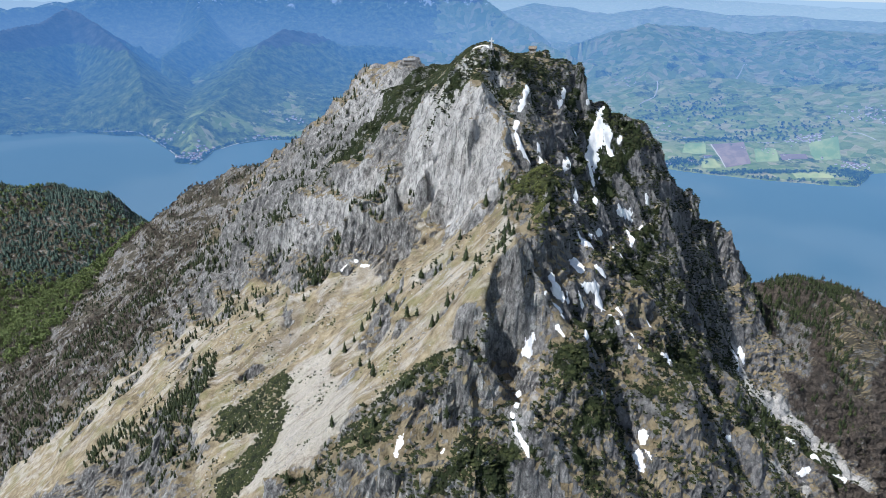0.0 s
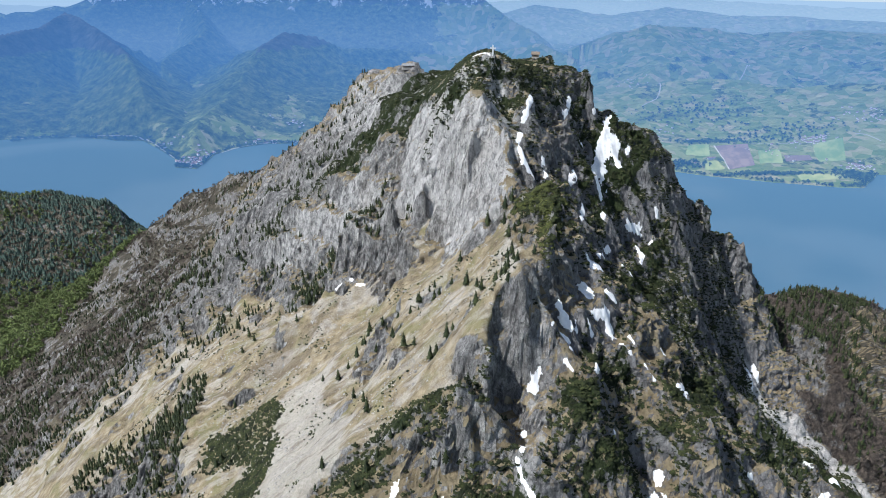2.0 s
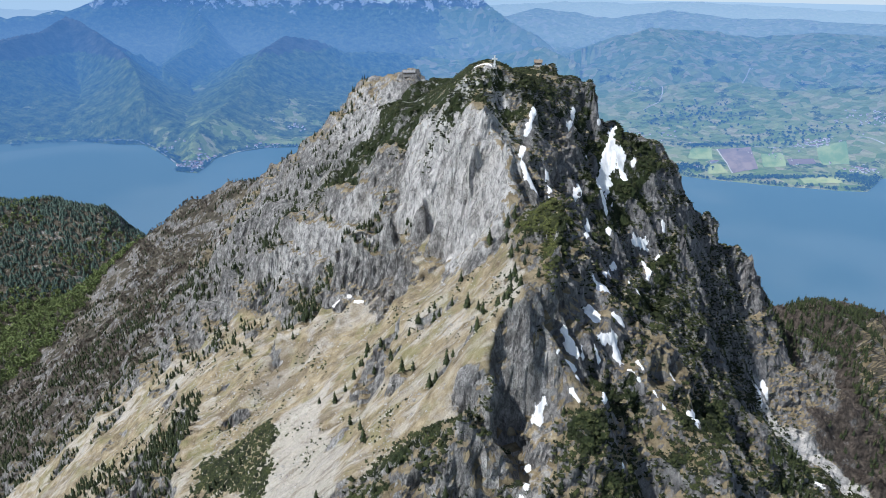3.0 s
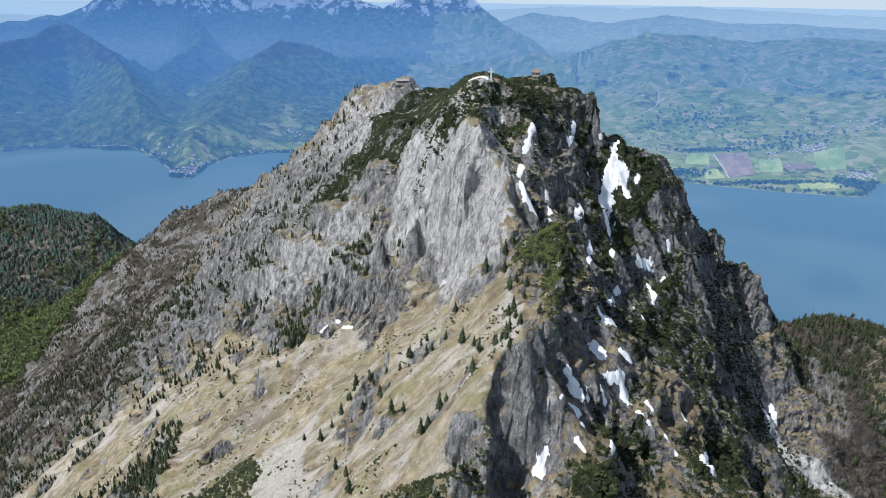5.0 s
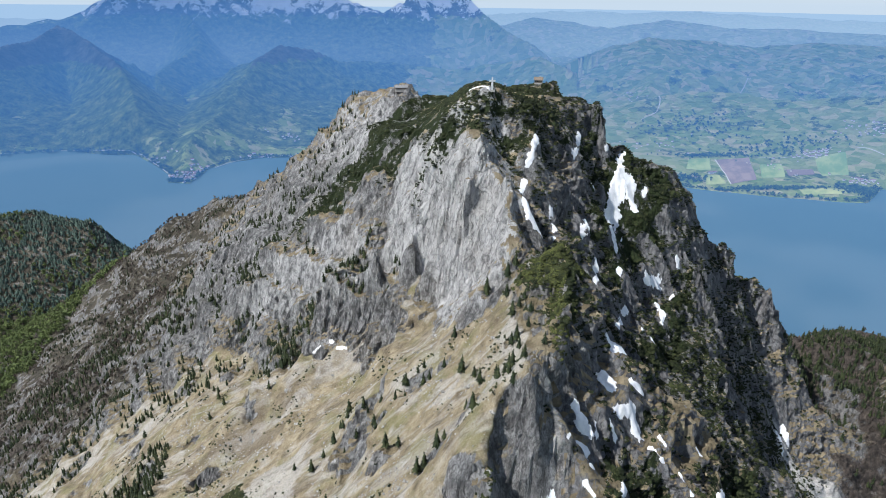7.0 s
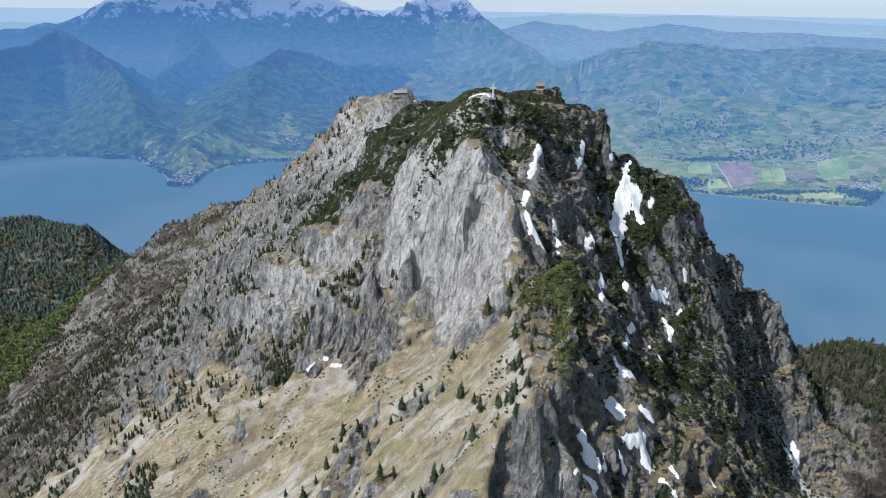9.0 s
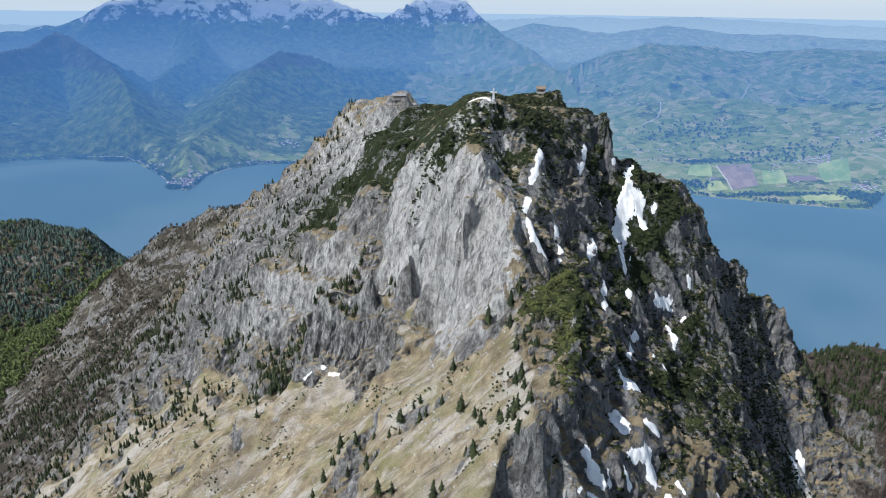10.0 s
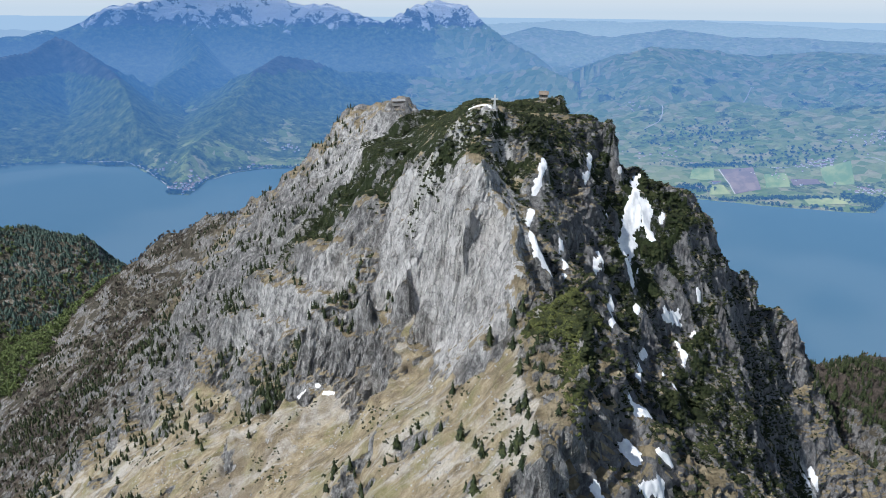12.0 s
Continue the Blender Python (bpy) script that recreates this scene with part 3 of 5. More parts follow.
def mountain_material():
    k = Nodes("mountain_ground")
    geo = k.put("ShaderNodeNewGeometry")
    sep = k.put("ShaderNodeSeparateXYZ")
    k.wire(geo.outputs["True Normal"], sep.inputs[0])
    flat = sep.outputs[2]
    fine, mid, big = k.grain(1.2, 8, 0.7), k.grain(7, 7, 0.65), k.grain(45, 6, 0.6)
    flutes = k.grain(4.5, 9, 0.76, (1, 1, 0.42))

    def blocks_of(size, drop, shift):
        """Joint-bounded blocks of rock: a value for each block, and how far its edge is."""
        warp = k.put("ShaderNodeTexNoise")
        warp.inputs["Scale"].default_value, warp.inputs["Detail"].default_value = 0.9 / size, 5.0
        k.wire(k.place(), warp.inputs["Vector"])
        bent = k.put("ShaderNodeVectorMath", operation="MULTIPLY_ADD")
        k.wire(warp.outputs["Color"], bent.inputs[0])
        bent.inputs[1].default_value = (size * 1.5,) * 3
        k.wire(k.place((1, 1, drop)), bent.inputs[2])
        found = []
        for feature in ("F1", "DISTANCE_TO_EDGE"):
            v = k.put("ShaderNodeTexVoronoi", feature=feature)
            k.wire(bent.outputs[0], v.inputs["Vector"])
            v.inputs["Scale"].default_value = 1.0 / size
            found.append(v)
        one = k.put("ShaderNodeSeparateColor")
        k.wire(found[0].outputs["Color"], one.inputs[0])
        return one.outputs[shift], found[1].outputs["Distance"]

    (slab, slab_edge), (chip, chip_edge) = blocks_of(6.0, 0.5, 0), blocks_of(1.9, 0.6, 1)
    faces = k.math("ADD", k.math("MULTIPLY", slab, 0.5), k.math("MULTIPLY", chip, 0.5))
    flutes = k.math("ADD", k.math("MULTIPLY", flutes, 0.72), k.math("MULTIPLY", k.math("ADD", k.math("MULTIPLY", faces, 0.5), 0.25), 0.28))
    joints = k.math("MAXIMUM", k.math("MULTIPLY", k.edge(slab_edge, 0.05, 0.0), 0.6), k.math("MULTIPLY", k.edge(chip_edge, 0.07, 0.0), 0.15))
    # limestone: pale, streaked with grey down the face
    rock = k.ramp(flutes, [(0.35, (0.045, 0.045, 0.048)), (0.44, (0.16, 0.159, 0.158)), (0.53, (0.34, 0.337, 0.332)), (0.66, (0.60, 0.593, 0.58))])
    rock = k.mix(k.math("MULTIPLY", k.edge(mid, 0.48, 0.60), 0.38), rock, (0.19, 0.188, 0.184))
    crack = k.edge(k.math("ABSOLUTE", k.math("SUBTRACT", k.grain(3.2, 6, 0.7, (1, 1, 0.4), 0.8), 0.5)), 0.035, 0.0)
    rock = k.mix(k.math("MULTIPLY", crack, 0.75), rock, (0.07, 0.068, 0.065))
    rock = k.mix(k.math("MULTIPLY", k.edge(big, 0.52, 0.66), 0.16), rock, (0.33, 0.28, 0.21))
    rock = k.mix(k.math("MULTIPLY", k.attr("forest"), 0.3), rock, (0.17, 0.165, 0.158))
    # the right flank's shade put into a darker rock colour
    shaded_rock = k.ramp(flutes, [(0.32, (0.055, 0.055, 0.06)), (0.47, (0.15, 0.15, 0.158)), (0.6, (0.29, 0.288, 0.292)), (0.78, (0.47, 0.465, 0.46))])
    rock = k.mix(k.math("MULTIPLY", k.attr("shady"), 0.85), rock, shaded_rock)
    pale = k.ramp(k.math("ADD", k.math("MULTIPLY", k.grain(4.5, 9, 0.76, (1, 1, 0.42)), 0.7), k.math("MULTIPLY", k.math("ADD", k.math("MULTIPLY", faces, 0.6), 0.22), 0.3)), [(0.36, (0.14, 0.139, 0.137)), (0.43, (0.37, 0.365, 0.358)), (0.52, (0.56, 0.554, 0.543)), (0.66, (0.70, 0.692, 0.68))])
    pale = k.mix(k.math("MULTIPLY", k.edge(big, 0.5, 0.66), 0.14), pale, (0.36, 0.31, 0.25))
    pale = k.mix(k.math("MULTIPLY", k.edge(k.grain(2.4, 8, 0.75, (1, 1, 0.7), 0.8), 0.55, 0.63), 0.55), pale, (0.16, 0.155, 0.15))
    pale = k.mix(k.math("MULTIPLY", k.edge(mid, 0.55, 0.66), 0.3), pale, (0.26, 0.256, 0.25))
    pale = k.mix(k.math("MULTIPLY", k.edge(k.grain(9, 8, 0.7, (1, 1, 0.22), 1.4), 0.56, 0.64), 0.5), pale, (0.12, 0.118, 0.117))
    rock = k.mix(k.edge(k.math("ADD", k.attr("wall"), k.math("SUBTRACT", mid, 0.5)), 0.35, 0.6), rock, pale)
    rock = k.mix(k.math("MULTIPLY", joints, 0.65), rock, (0.07, 0.069, 0.068))
    # last year's grass with bare, pale stripes running down the fall line
    run = k.grain(8, 7, 0.58, (0.4, 1, 0.4), 0.8)
    grass = k.ramp(mid, [(0.32, (0.095, 0.074, 0.047)), (0.48, (0.21, 0.172, 0.108)), (0.66, (0.34, 0.29, 0.195))])
    grass = k.mix(k.math("MULTIPLY", k.edge(k.grain(22, 6, 0.65), 0.48, 0.60), 0.62), grass, (0.15, 0.148, 0.062))
    grass = k.mix(k.math("MULTIPLY", k.edge(k.grain(30, 7, 0.7, (0.3, 1, 0.3), 0.7), 0.52, 0.62), 0.7), grass, (0.115, 0.092, 0.065))
    stones = k.ramp(fine, [(0.3, (0.24, 0.23, 0.21)), (0.6, (0.50, 0.485, 0.455))])
    tiny = k.grain(0.55, 5, 0.75)
    scree = k.edge(k.math("ADD", k.math("MULTIPLY", k.attr("scree"), 0.28), k.math("ADD", k.math("MULTIPLY", run, 0.75), k.math("MULTIPLY", k.grain(30, 5), 0.45))), 0.585, 0.75)
    grass = k.mix(k.math("MULTIPLY", k.math("MAXIMUM", scree, k.edge(k.math("ADD", k.attr("scree"), k.math("MULTIPLY", k.math("SUBTRACT", run, 0.5), 1.6)), 0.5, 0.75)), 0.65), grass, stones)
    track = k.edge(k.grain(14, 7, 0.58, (0.25, 1, 0.25), 0.6), 0.53, 0.64)
    grass = k.mix(k.math("MULTIPLY", track, 0.32), grass, stones)
    rill = k.edge(k.grain(5, 8, 0.66, (0.22, 1, 0.22), 0.5), 0.55, 0.63)
    grass = k.mix(k.math("MULTIPLY", rill, 0.5), grass, (0.10, 0.08, 0.056))
    grass = k.mix(k.math("MULTIPLY", k.edge(tiny, 0.53, 0.62), 0.38), grass, (0.11, 0.085, 0.05))
    grass = k.mix(k.math("MULTIPLY", k.edge(tiny, 0.46, 0.38), 0.35), grass, (0.43, 0.39, 0.31))
    grass = k.mix(k.math("MULTIPLY", k.edge(k.grain(2.6, 6, 0.7), 0.56, 0.68), 0.45), grass, (0.12, 0.09, 0.05))
    # thin turf and litter between the rocks
    turf = k.ramp(mid, [(0.3, (0.11, 0.088, 0.052)), (0.5, (0.27, 0.222, 0.14)), (0.72, (0.44, 0.375, 0.255))])
    ledge = k.edge(k.math("ADD", flat, k.math("ADD", k.attr("tan"), k.math("MULTIPLY", k.math("SUBTRACT", mid, 0.5), 0.9))), 0.62, 0.80)
    base = k.mix(ledge, rock, turf)
    litter = k.ramp(mid, [(0.3, (0.04, 0.037, 0.03)), (0.6, (0.095, 0.086, 0.066)), (0.8, (0.19, 0.177, 0.15))])
    wood = k.math("MULTIPLY", k.attr("forest"), k.edge(k.math("ADD", flat, k.math("SUBTRACT", mid, 0.5)), 0.62, 0.82))
    base = k.mix(wood, base, litter)
    brush = k.ramp(k.grain(5, 8, 0.7), [(0.32, (0.028, 0.025, 0.023)), (0.5, (0.078, 0.065, 0.057)), (0.68, (0.16, 0.135, 0.112))])
    base = k.mix(k.edge(k.math("ADD", k.attr("brown"), k.math("MULTIPLY", k.math("SUBTRACT", k.grain(16, 7, 0.7), 0.5), 1.8)), 0.45, 0.7), base, brush)
    needles = k.ramp(fine, [(0.3, (0.012, 0.018, 0.008)), (0.6, (0.035, 0.05, 0.018)), (0.8, (0.07, 0.085, 0.03))])
    green = k.edge(k.math("ADD", k.attr("pine"), k.math("MULTIPLY", k.math("SUBTRACT", k.grain(11, 7, 0.7), 0.5), 3.4)), 0.72, 0.92)
    base = k.mix(green, base, needles)
    grit = k.ramp(fine, [(0.3, (0.24, 0.235, 0.23)), (0.65, (0.50, 0.49, 0.475))])
    base = k.mix(k.edge(k.math("ADD", k.attr("gravel"), k.math("MULTIPLY", k.math("SUBTRACT", mid, 0.5), 1.2)), 0.45, 0.6), base, grit)
    m = k.edge(k.math("ADD", k.attr("meadow"), k.math("MULTIPLY", k.math("SUBTRACT", mid, 0.5), 0.9)), 0.4, 0.55)
    base = k.mix(m, base, grass)
    bare = k.math("SUBTRACT", 1.0, k.math("MAXIMUM", m, k.attr("gravel")))
    stone = k.math("ADD", k.math("MULTIPLY", k.math("ADD", faces, k.math("MULTIPLY", joints, -0.5)), 1.1), k.math("ADD", k.math("MULTIPLY", flutes, 1.9), k.math("MULTIPLY", mid, 1.3)))
    soil = k.math("ADD", k.math("MULTIPLY", fine, 0.35), k.math("ADD", k.math("MULTIPLY", mid, 0.9), k.math("MULTIPLY", run, 0.9)))
    k.bump(k.math("ADD", k.math("MULTIPLY", bare, k.math("ADD", stone, k.math("MULTIPLY", k.math("SUBTRACT", fine, 1.85), 0.8))), k.math("MULTIPLY", soil, k.math("SUBTRACT", 1.0, bare))), 2.0, 1.0)
    return k.colour(base)


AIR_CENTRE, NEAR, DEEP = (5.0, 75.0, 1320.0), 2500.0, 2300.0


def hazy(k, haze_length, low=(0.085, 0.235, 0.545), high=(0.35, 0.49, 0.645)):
    """Paints haze over the backdrop as blue emission, more with distance."""
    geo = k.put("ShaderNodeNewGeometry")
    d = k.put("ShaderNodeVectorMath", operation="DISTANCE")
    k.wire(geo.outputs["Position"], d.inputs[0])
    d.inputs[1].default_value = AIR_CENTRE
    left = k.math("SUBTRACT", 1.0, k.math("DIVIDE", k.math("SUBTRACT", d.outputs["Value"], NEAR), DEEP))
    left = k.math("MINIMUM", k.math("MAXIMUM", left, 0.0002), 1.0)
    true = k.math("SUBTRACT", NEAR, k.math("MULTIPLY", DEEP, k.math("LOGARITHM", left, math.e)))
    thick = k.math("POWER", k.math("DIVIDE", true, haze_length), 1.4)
    if k.plan:                      # painted haze is thinner over the high crests
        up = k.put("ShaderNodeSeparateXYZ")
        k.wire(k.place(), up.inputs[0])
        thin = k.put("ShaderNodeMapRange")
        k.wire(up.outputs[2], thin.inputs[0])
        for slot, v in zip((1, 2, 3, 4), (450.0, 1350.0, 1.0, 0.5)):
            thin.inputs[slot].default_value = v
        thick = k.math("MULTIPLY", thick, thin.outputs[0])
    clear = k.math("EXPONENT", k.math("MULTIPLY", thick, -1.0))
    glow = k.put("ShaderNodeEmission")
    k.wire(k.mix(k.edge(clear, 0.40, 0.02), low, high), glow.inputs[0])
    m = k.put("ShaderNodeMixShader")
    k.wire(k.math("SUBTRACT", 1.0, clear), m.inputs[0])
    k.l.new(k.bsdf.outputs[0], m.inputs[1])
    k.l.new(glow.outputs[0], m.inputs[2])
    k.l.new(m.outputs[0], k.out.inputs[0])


def far_land_material():
    k = Nodes("far_land")
    k.plan = "plan"
    plots = k.put("ShaderNodeTexVoronoi", feature="F1")
    k.wire(k.place((1, 1, 0.0)), plots.inputs["Vector"])
    plots.inputs["Scale"].default_value = 1 / 85.0
    sepc = k.put("ShaderNodeSeparateColor")
    k.wire(plots.outputs["Color"], sepc.inputs[0])
    field = k.ramp(sepc.outputs[0], [(0.0, (0.19, 0.29, 0.06)), (0.4, (0.29, 0.37, 0.11)), (0.75, (0.38, 0.43, 0.16)), (0.95, (0.48, 0.46, 0.24))])
    wood = k.ramp(k.grain(90, 7, 0.75), [(0.36, (0.03, 0.06, 0.024)), (0.5, (0.11, 0.165, 0.055)), (0.66, (0.26, 0.30, 0.10))])
    woods = k.edge(k.math("ADD", k.grain(420, 8, 0.7), k.math("MULTIPLY", k.attr("woods"), 0.5)), 0.53, 0.57)
    c = k.mix(woods, field, wood)
    bare = k.ramp(k.grain(160, 8, 0.7), [(0.4, (0.055, 0.06, 0.05)), (0.7, (0.19, 0.19, 0.175))])
    c = k.mix(k.edge(k.math("ADD", k.attr("alp"), k.math("MULTIPLY", k.math("SUBTRACT", k.grain(200, 7, 0.7), 0.5), 1.2)), 0.45, 0.6), c, bare)
    snow = k.math("MULTIPLY", k.edge(k.attr("snow"), 0.02, 0.2), k.edge(k.math("ADD", k.attr("snow"), k.math("MULTIPLY", k.math("SUBTRACT", k.grain(260, 9, 0.78, (1, 1, 0.3)), 0.5), 3.6)), 0.45, 0.62))
    c = k.mix(snow, c, (0.85, 0.88, 0.92))
    k.bump(k.grain(110, 8, 0.72), 55.0, 1.0)
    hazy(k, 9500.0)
    return k.colour(c)


def water_material():
    k = Nodes("lake_water")
    k.bsdf.inputs["Roughness"].default_value = 0.07
    k.bsdf.inputs["IOR"].default_value = 2.1
    k.bsdf.inputs["Specular IOR Level"].default_value = 0.5
    # haze emission paler than on land, painted on to brighten the water
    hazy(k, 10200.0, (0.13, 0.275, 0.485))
    return k.colour(k.mix(k.grain(900, 4), (0.05, 0.12, 0.19), (0.085, 0.155, 0.215)))


MOUNTAIN, FAR_LAND, WATER = mountain_material(), far_land_material(), water_material()


# ---- ground ----
def sheet(name, points, rows, cols, material, attributes=(), closed=False, soft=None):
    """A grid of points as one smooth mesh."""
    me = bpy.data.meshes.new(name)
    i = np.arange(rows * cols).reshape(rows, cols)
    if closed:
        i = np.column_stack([i, i[:, :1]])
    quads = np.stack([i[:-1, :-1], i[:-1, 1:], i[1:, 1:], i[1:, :-1]], -1).reshape(-1, 4)
    me.vertices.add(len(points))
    me.vertices.foreach_set("co", np.ascontiguousarray(points, np.float32).ravel())
    me.loops.add(quads.size)
    me.loops.foreach_set("vertex_index", quads.astype(np.int32).ravel())
    me.polygons.add(len(quads))
    me.polygons.foreach_set("loop_start", np.arange(0, quads.size, 4, dtype=np.int32))
    me.polygons.foreach_set("loop_total", np.full(len(quads), 4, np.int32))
    me.update(calc_edges=True)
    me.polygons.foreach_set("use_smooth", np.ones(len(quads), bool) if soft is None else (soft[quads].mean(1) > 0.5))
    for key, values in attributes:
        wide = np.ndim(values) == 2
        a = me.attributes.new(key, "FLOAT_VECTOR" if wide else "FLOAT", "POINT")
        a.data.foreach_set("vector" if wide else "value", np.ascontiguousarray(values, np.float32).ravel())
    me.materials.append(material)
    return new(name, me), quads


SCREE = [(-109, 424), (-95, 438), (-70, 440), (-76, 402), (-52, 350), (-48, 332), (-49, 300), (-68, 300), (-108, 318), (-98, 366), (-104, 399)]
GULLY_SCREE = [(279, 590), (290, 594), (296, 574), (327, 560), (349, 550), (375, 527), (405, 515), (372, 499), (344, 530), (323, 541), (288, 531), (270, 545)]
LOW_RUNNEL = [(200, 343), (230, 370), (300, 443), (335, 468), (300, 455), (240, 392), (208, 360)]
FAR_TURF = [(437, 690), (500, 760), (570, 815), (520, 690), (455, 628), (428, 585), (408, 605), (414, 635)]
FAR_CRAG = [(330, 588), (350, 640), (370, 672), (402, 668), (385, 620), (362, 584)]
FAR_SPRUCES = [(306, 612), (310, 640), (350, 690), (400, 765), (430, 780), (520, 800), (500, 760), (430, 690), (420, 630), (420, 600), (396, 592), (400, 655), (372, 672)]
scree = inside(SCREE, WX, WY, 8.0)
scree = np.maximum(scree, 0.75 * inside([(30, 320), (50, 350), (54, 380), (46, 410), (34, 404), (32, 370), (26, 340)], WX, WY, 5.0))
scree = np.maximum(scree, inside([(-560, 690), (-400, 680), (-320, 665), (-250, 660), (-195, 650), (-190, 610), (-215, 585), (-300, 590), (-390, 600), (-500, 625), (-580, 650)], WX, WY, 14.0) * (0.20 + 0.25 * fbm(XY, 30, 4, 0.6, seed=83)))
gravel = np.maximum(np.maximum(inside(GULLY_SCREE, WX, WY, 5.0), 0.7 * inside(LOW_RUNNEL, WX, WY, 3.0)), 0.45 * inside([(40, 262), (34, 270), (38, 296), (46, 322), (52, 330), (56, 322), (50, 300), (50, 275)], WX, WY, 3.0))
shady = smooth(30, 75, X - 0.06 * (Y - 300) + 10 * patchy) * smooth(420, 330, X)      # right flank, where its shade is painted into the rock
brown = 0.8 * smooth(300, 350, X) * smooth(500, 560, Y + 0.2 * X) * smooth(1100, 900, Y) * (1 - 0.9 * gravel)      # brush and litter over the far gully
brown *= 1 - 0.8 * inside(FAR_CRAG, WX, WY, 8.0) - 0.9 * inside(FAR_TURF, WX, WY, 8.0)
tan = tan + 0.35 * inside(FAR_TURF, WX, WY, 8.0)
brown = np.maximum(brown, 0.5 * smooth(-300, -380, X) * smooth(640, 700, Y) * smooth(1250, 1000, Y))
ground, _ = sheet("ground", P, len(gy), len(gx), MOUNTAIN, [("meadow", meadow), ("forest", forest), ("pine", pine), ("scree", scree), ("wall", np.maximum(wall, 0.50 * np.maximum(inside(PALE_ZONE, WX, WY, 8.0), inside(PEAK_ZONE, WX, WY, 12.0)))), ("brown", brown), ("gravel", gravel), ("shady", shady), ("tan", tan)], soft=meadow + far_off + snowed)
tagged(ground, "steep limestone mountain with pale walls, tan grass and dark pine scrub", "mountain", kind="structure")


# ---- the lake and the land round it ----
def squeeze(p):
    """Draws in what lies kilometres off along the lines of sight from the mountain, so that the horizon fits."""
    c = np.array(AIR_CENTRE)
    d = p - c
    r = np.linalg.norm(d, axis=1)
    s = np.where(r > NEAR, NEAR + DEEP * (1 - np.exp(-(np.maximum(r, NEAR) - NEAR) / DEEP)), r)
    return c + d * (s / r)[:, None]


BANK_LEFT = [(-9000, 5000), (-3665, 5727), (-3460, 5862), (-3164, 5939), (-2830, 5844), (-2595, 5853), (-2327, 5539), (-2058, 5188), (-1992, 4978), (-1827, 4952), (-1820, 5113), (-1831, 5407), (-1756, 5599), (-1529, 5789), (-1209, 5843), (0, 5800), (1000, 5500)]
BANK_RIGHT = [(1574, 5229), (1696, 5069), (1868, 4966), (2150, 4856), (2354, 4776), (2566, 4727), (2766, 4665), (2934, 4657), (3100, 4857), (3232, 5011), (4200, 5300), (9000, 3500), (60000, 3000), (60000, 60000), (-60000, 60000), (-60000, 5000)]
RANGES = [      # crests of the far ranges: x, y, height, then how steeply they fall
    # snowy massif
    ([(-6820, 9400, 820), (-6080, 10250, 840), (-5410, 10850, 980), (-4960, 11070, 1240), (-4600, 11440, 1320), (-4080, 11750, 1440), (-3340, 11980, 1470), (-2640, 12060, 1390), (-2380, 12110, 1310), (-1720, 12020, 1300), (-1340, 11870, 1180), (-860, 11610, 1050), (-470, 11940, 1310), (-160, 12150, 1400), (260, 12140, 1330), (570, 11630, 1080), (980, 11100, 830), (1430, 10550, 630)], 0.6),
    # dark shoulder on the far left
    ([(-4670, 6390, 690), (-4420, 7050, 770), (-4380, 7780, 810), (-4360, 8360, 940), (-3880, 8040, 800), (-3120, 6960, 550), (-2520, 6030, 310)], 0.62),
    # rib of the massif
    ([(-3860, 10980, 1010), (-3320, 9790, 680), (-3260, 8530, 440), (-2860, 7190, 300)], 0.55),
    # brown ridge
    ([(-2160, 6800, 360), (-2020, 7680, 590), (-1840, 8440, 750), (-1630, 8690, 700), (-1320, 9050, 530), (-650, 9620, 470), (110, 9650, 370), (840, 9410, 510), (1270, 9060, 590), (1700, 8480, 420), (1990, 7690, 240)], 0.48),
    # spur to the village
    ([(-1840, 8440, 750), (-2000, 7370, 510), (-2000, 6430, 290), (-1890, 5520, 170)], 0.44),
    # spur to the bay
    ([(-1320, 9050, 530), (-1430, 8020, 320), (-1460, 6890, 140)], 0.4),
    # rolling rise
    ([(1770, 9280, 560), (2360, 9660, 700), (2750, 9760, 810), (3260, 9920, 770), (3710, 9870, 750), (4210, 9770, 690), (4870, 9450, 800), (5630, 8900, 760), (5950, 7560, 790)], 0.26),
    # wooded rise
    ([(2160, 7440, 310), (2670, 7580, 400), (3180, 7380, 390), (3530, 7000, 380), (3900, 6900, 450), (4370, 6370, 450)], 0.30),
    # hills beyond
    ([(880, 13620, 740), (1660, 14050, 910), (2300, 13960, 860), (3090, 13600, 760), (4200, 13820, 900), (5220, 13140, 810), (6230, 12690, 800), (7320, 12080, 770), (8100, 10320, 820)], 0.22),
    # last hills
    ([(-11030, 13070, 700), (-9440, 15470, 750), (-8530, 16000, 700), (1300, 18100, 870), (3110, 18890, 940), (4500, 18610, 910), (6060, 18160, 980), (7630, 17550, 910), (9890, 16370, 840), (11820, 13730, 870)], 0.2),
]


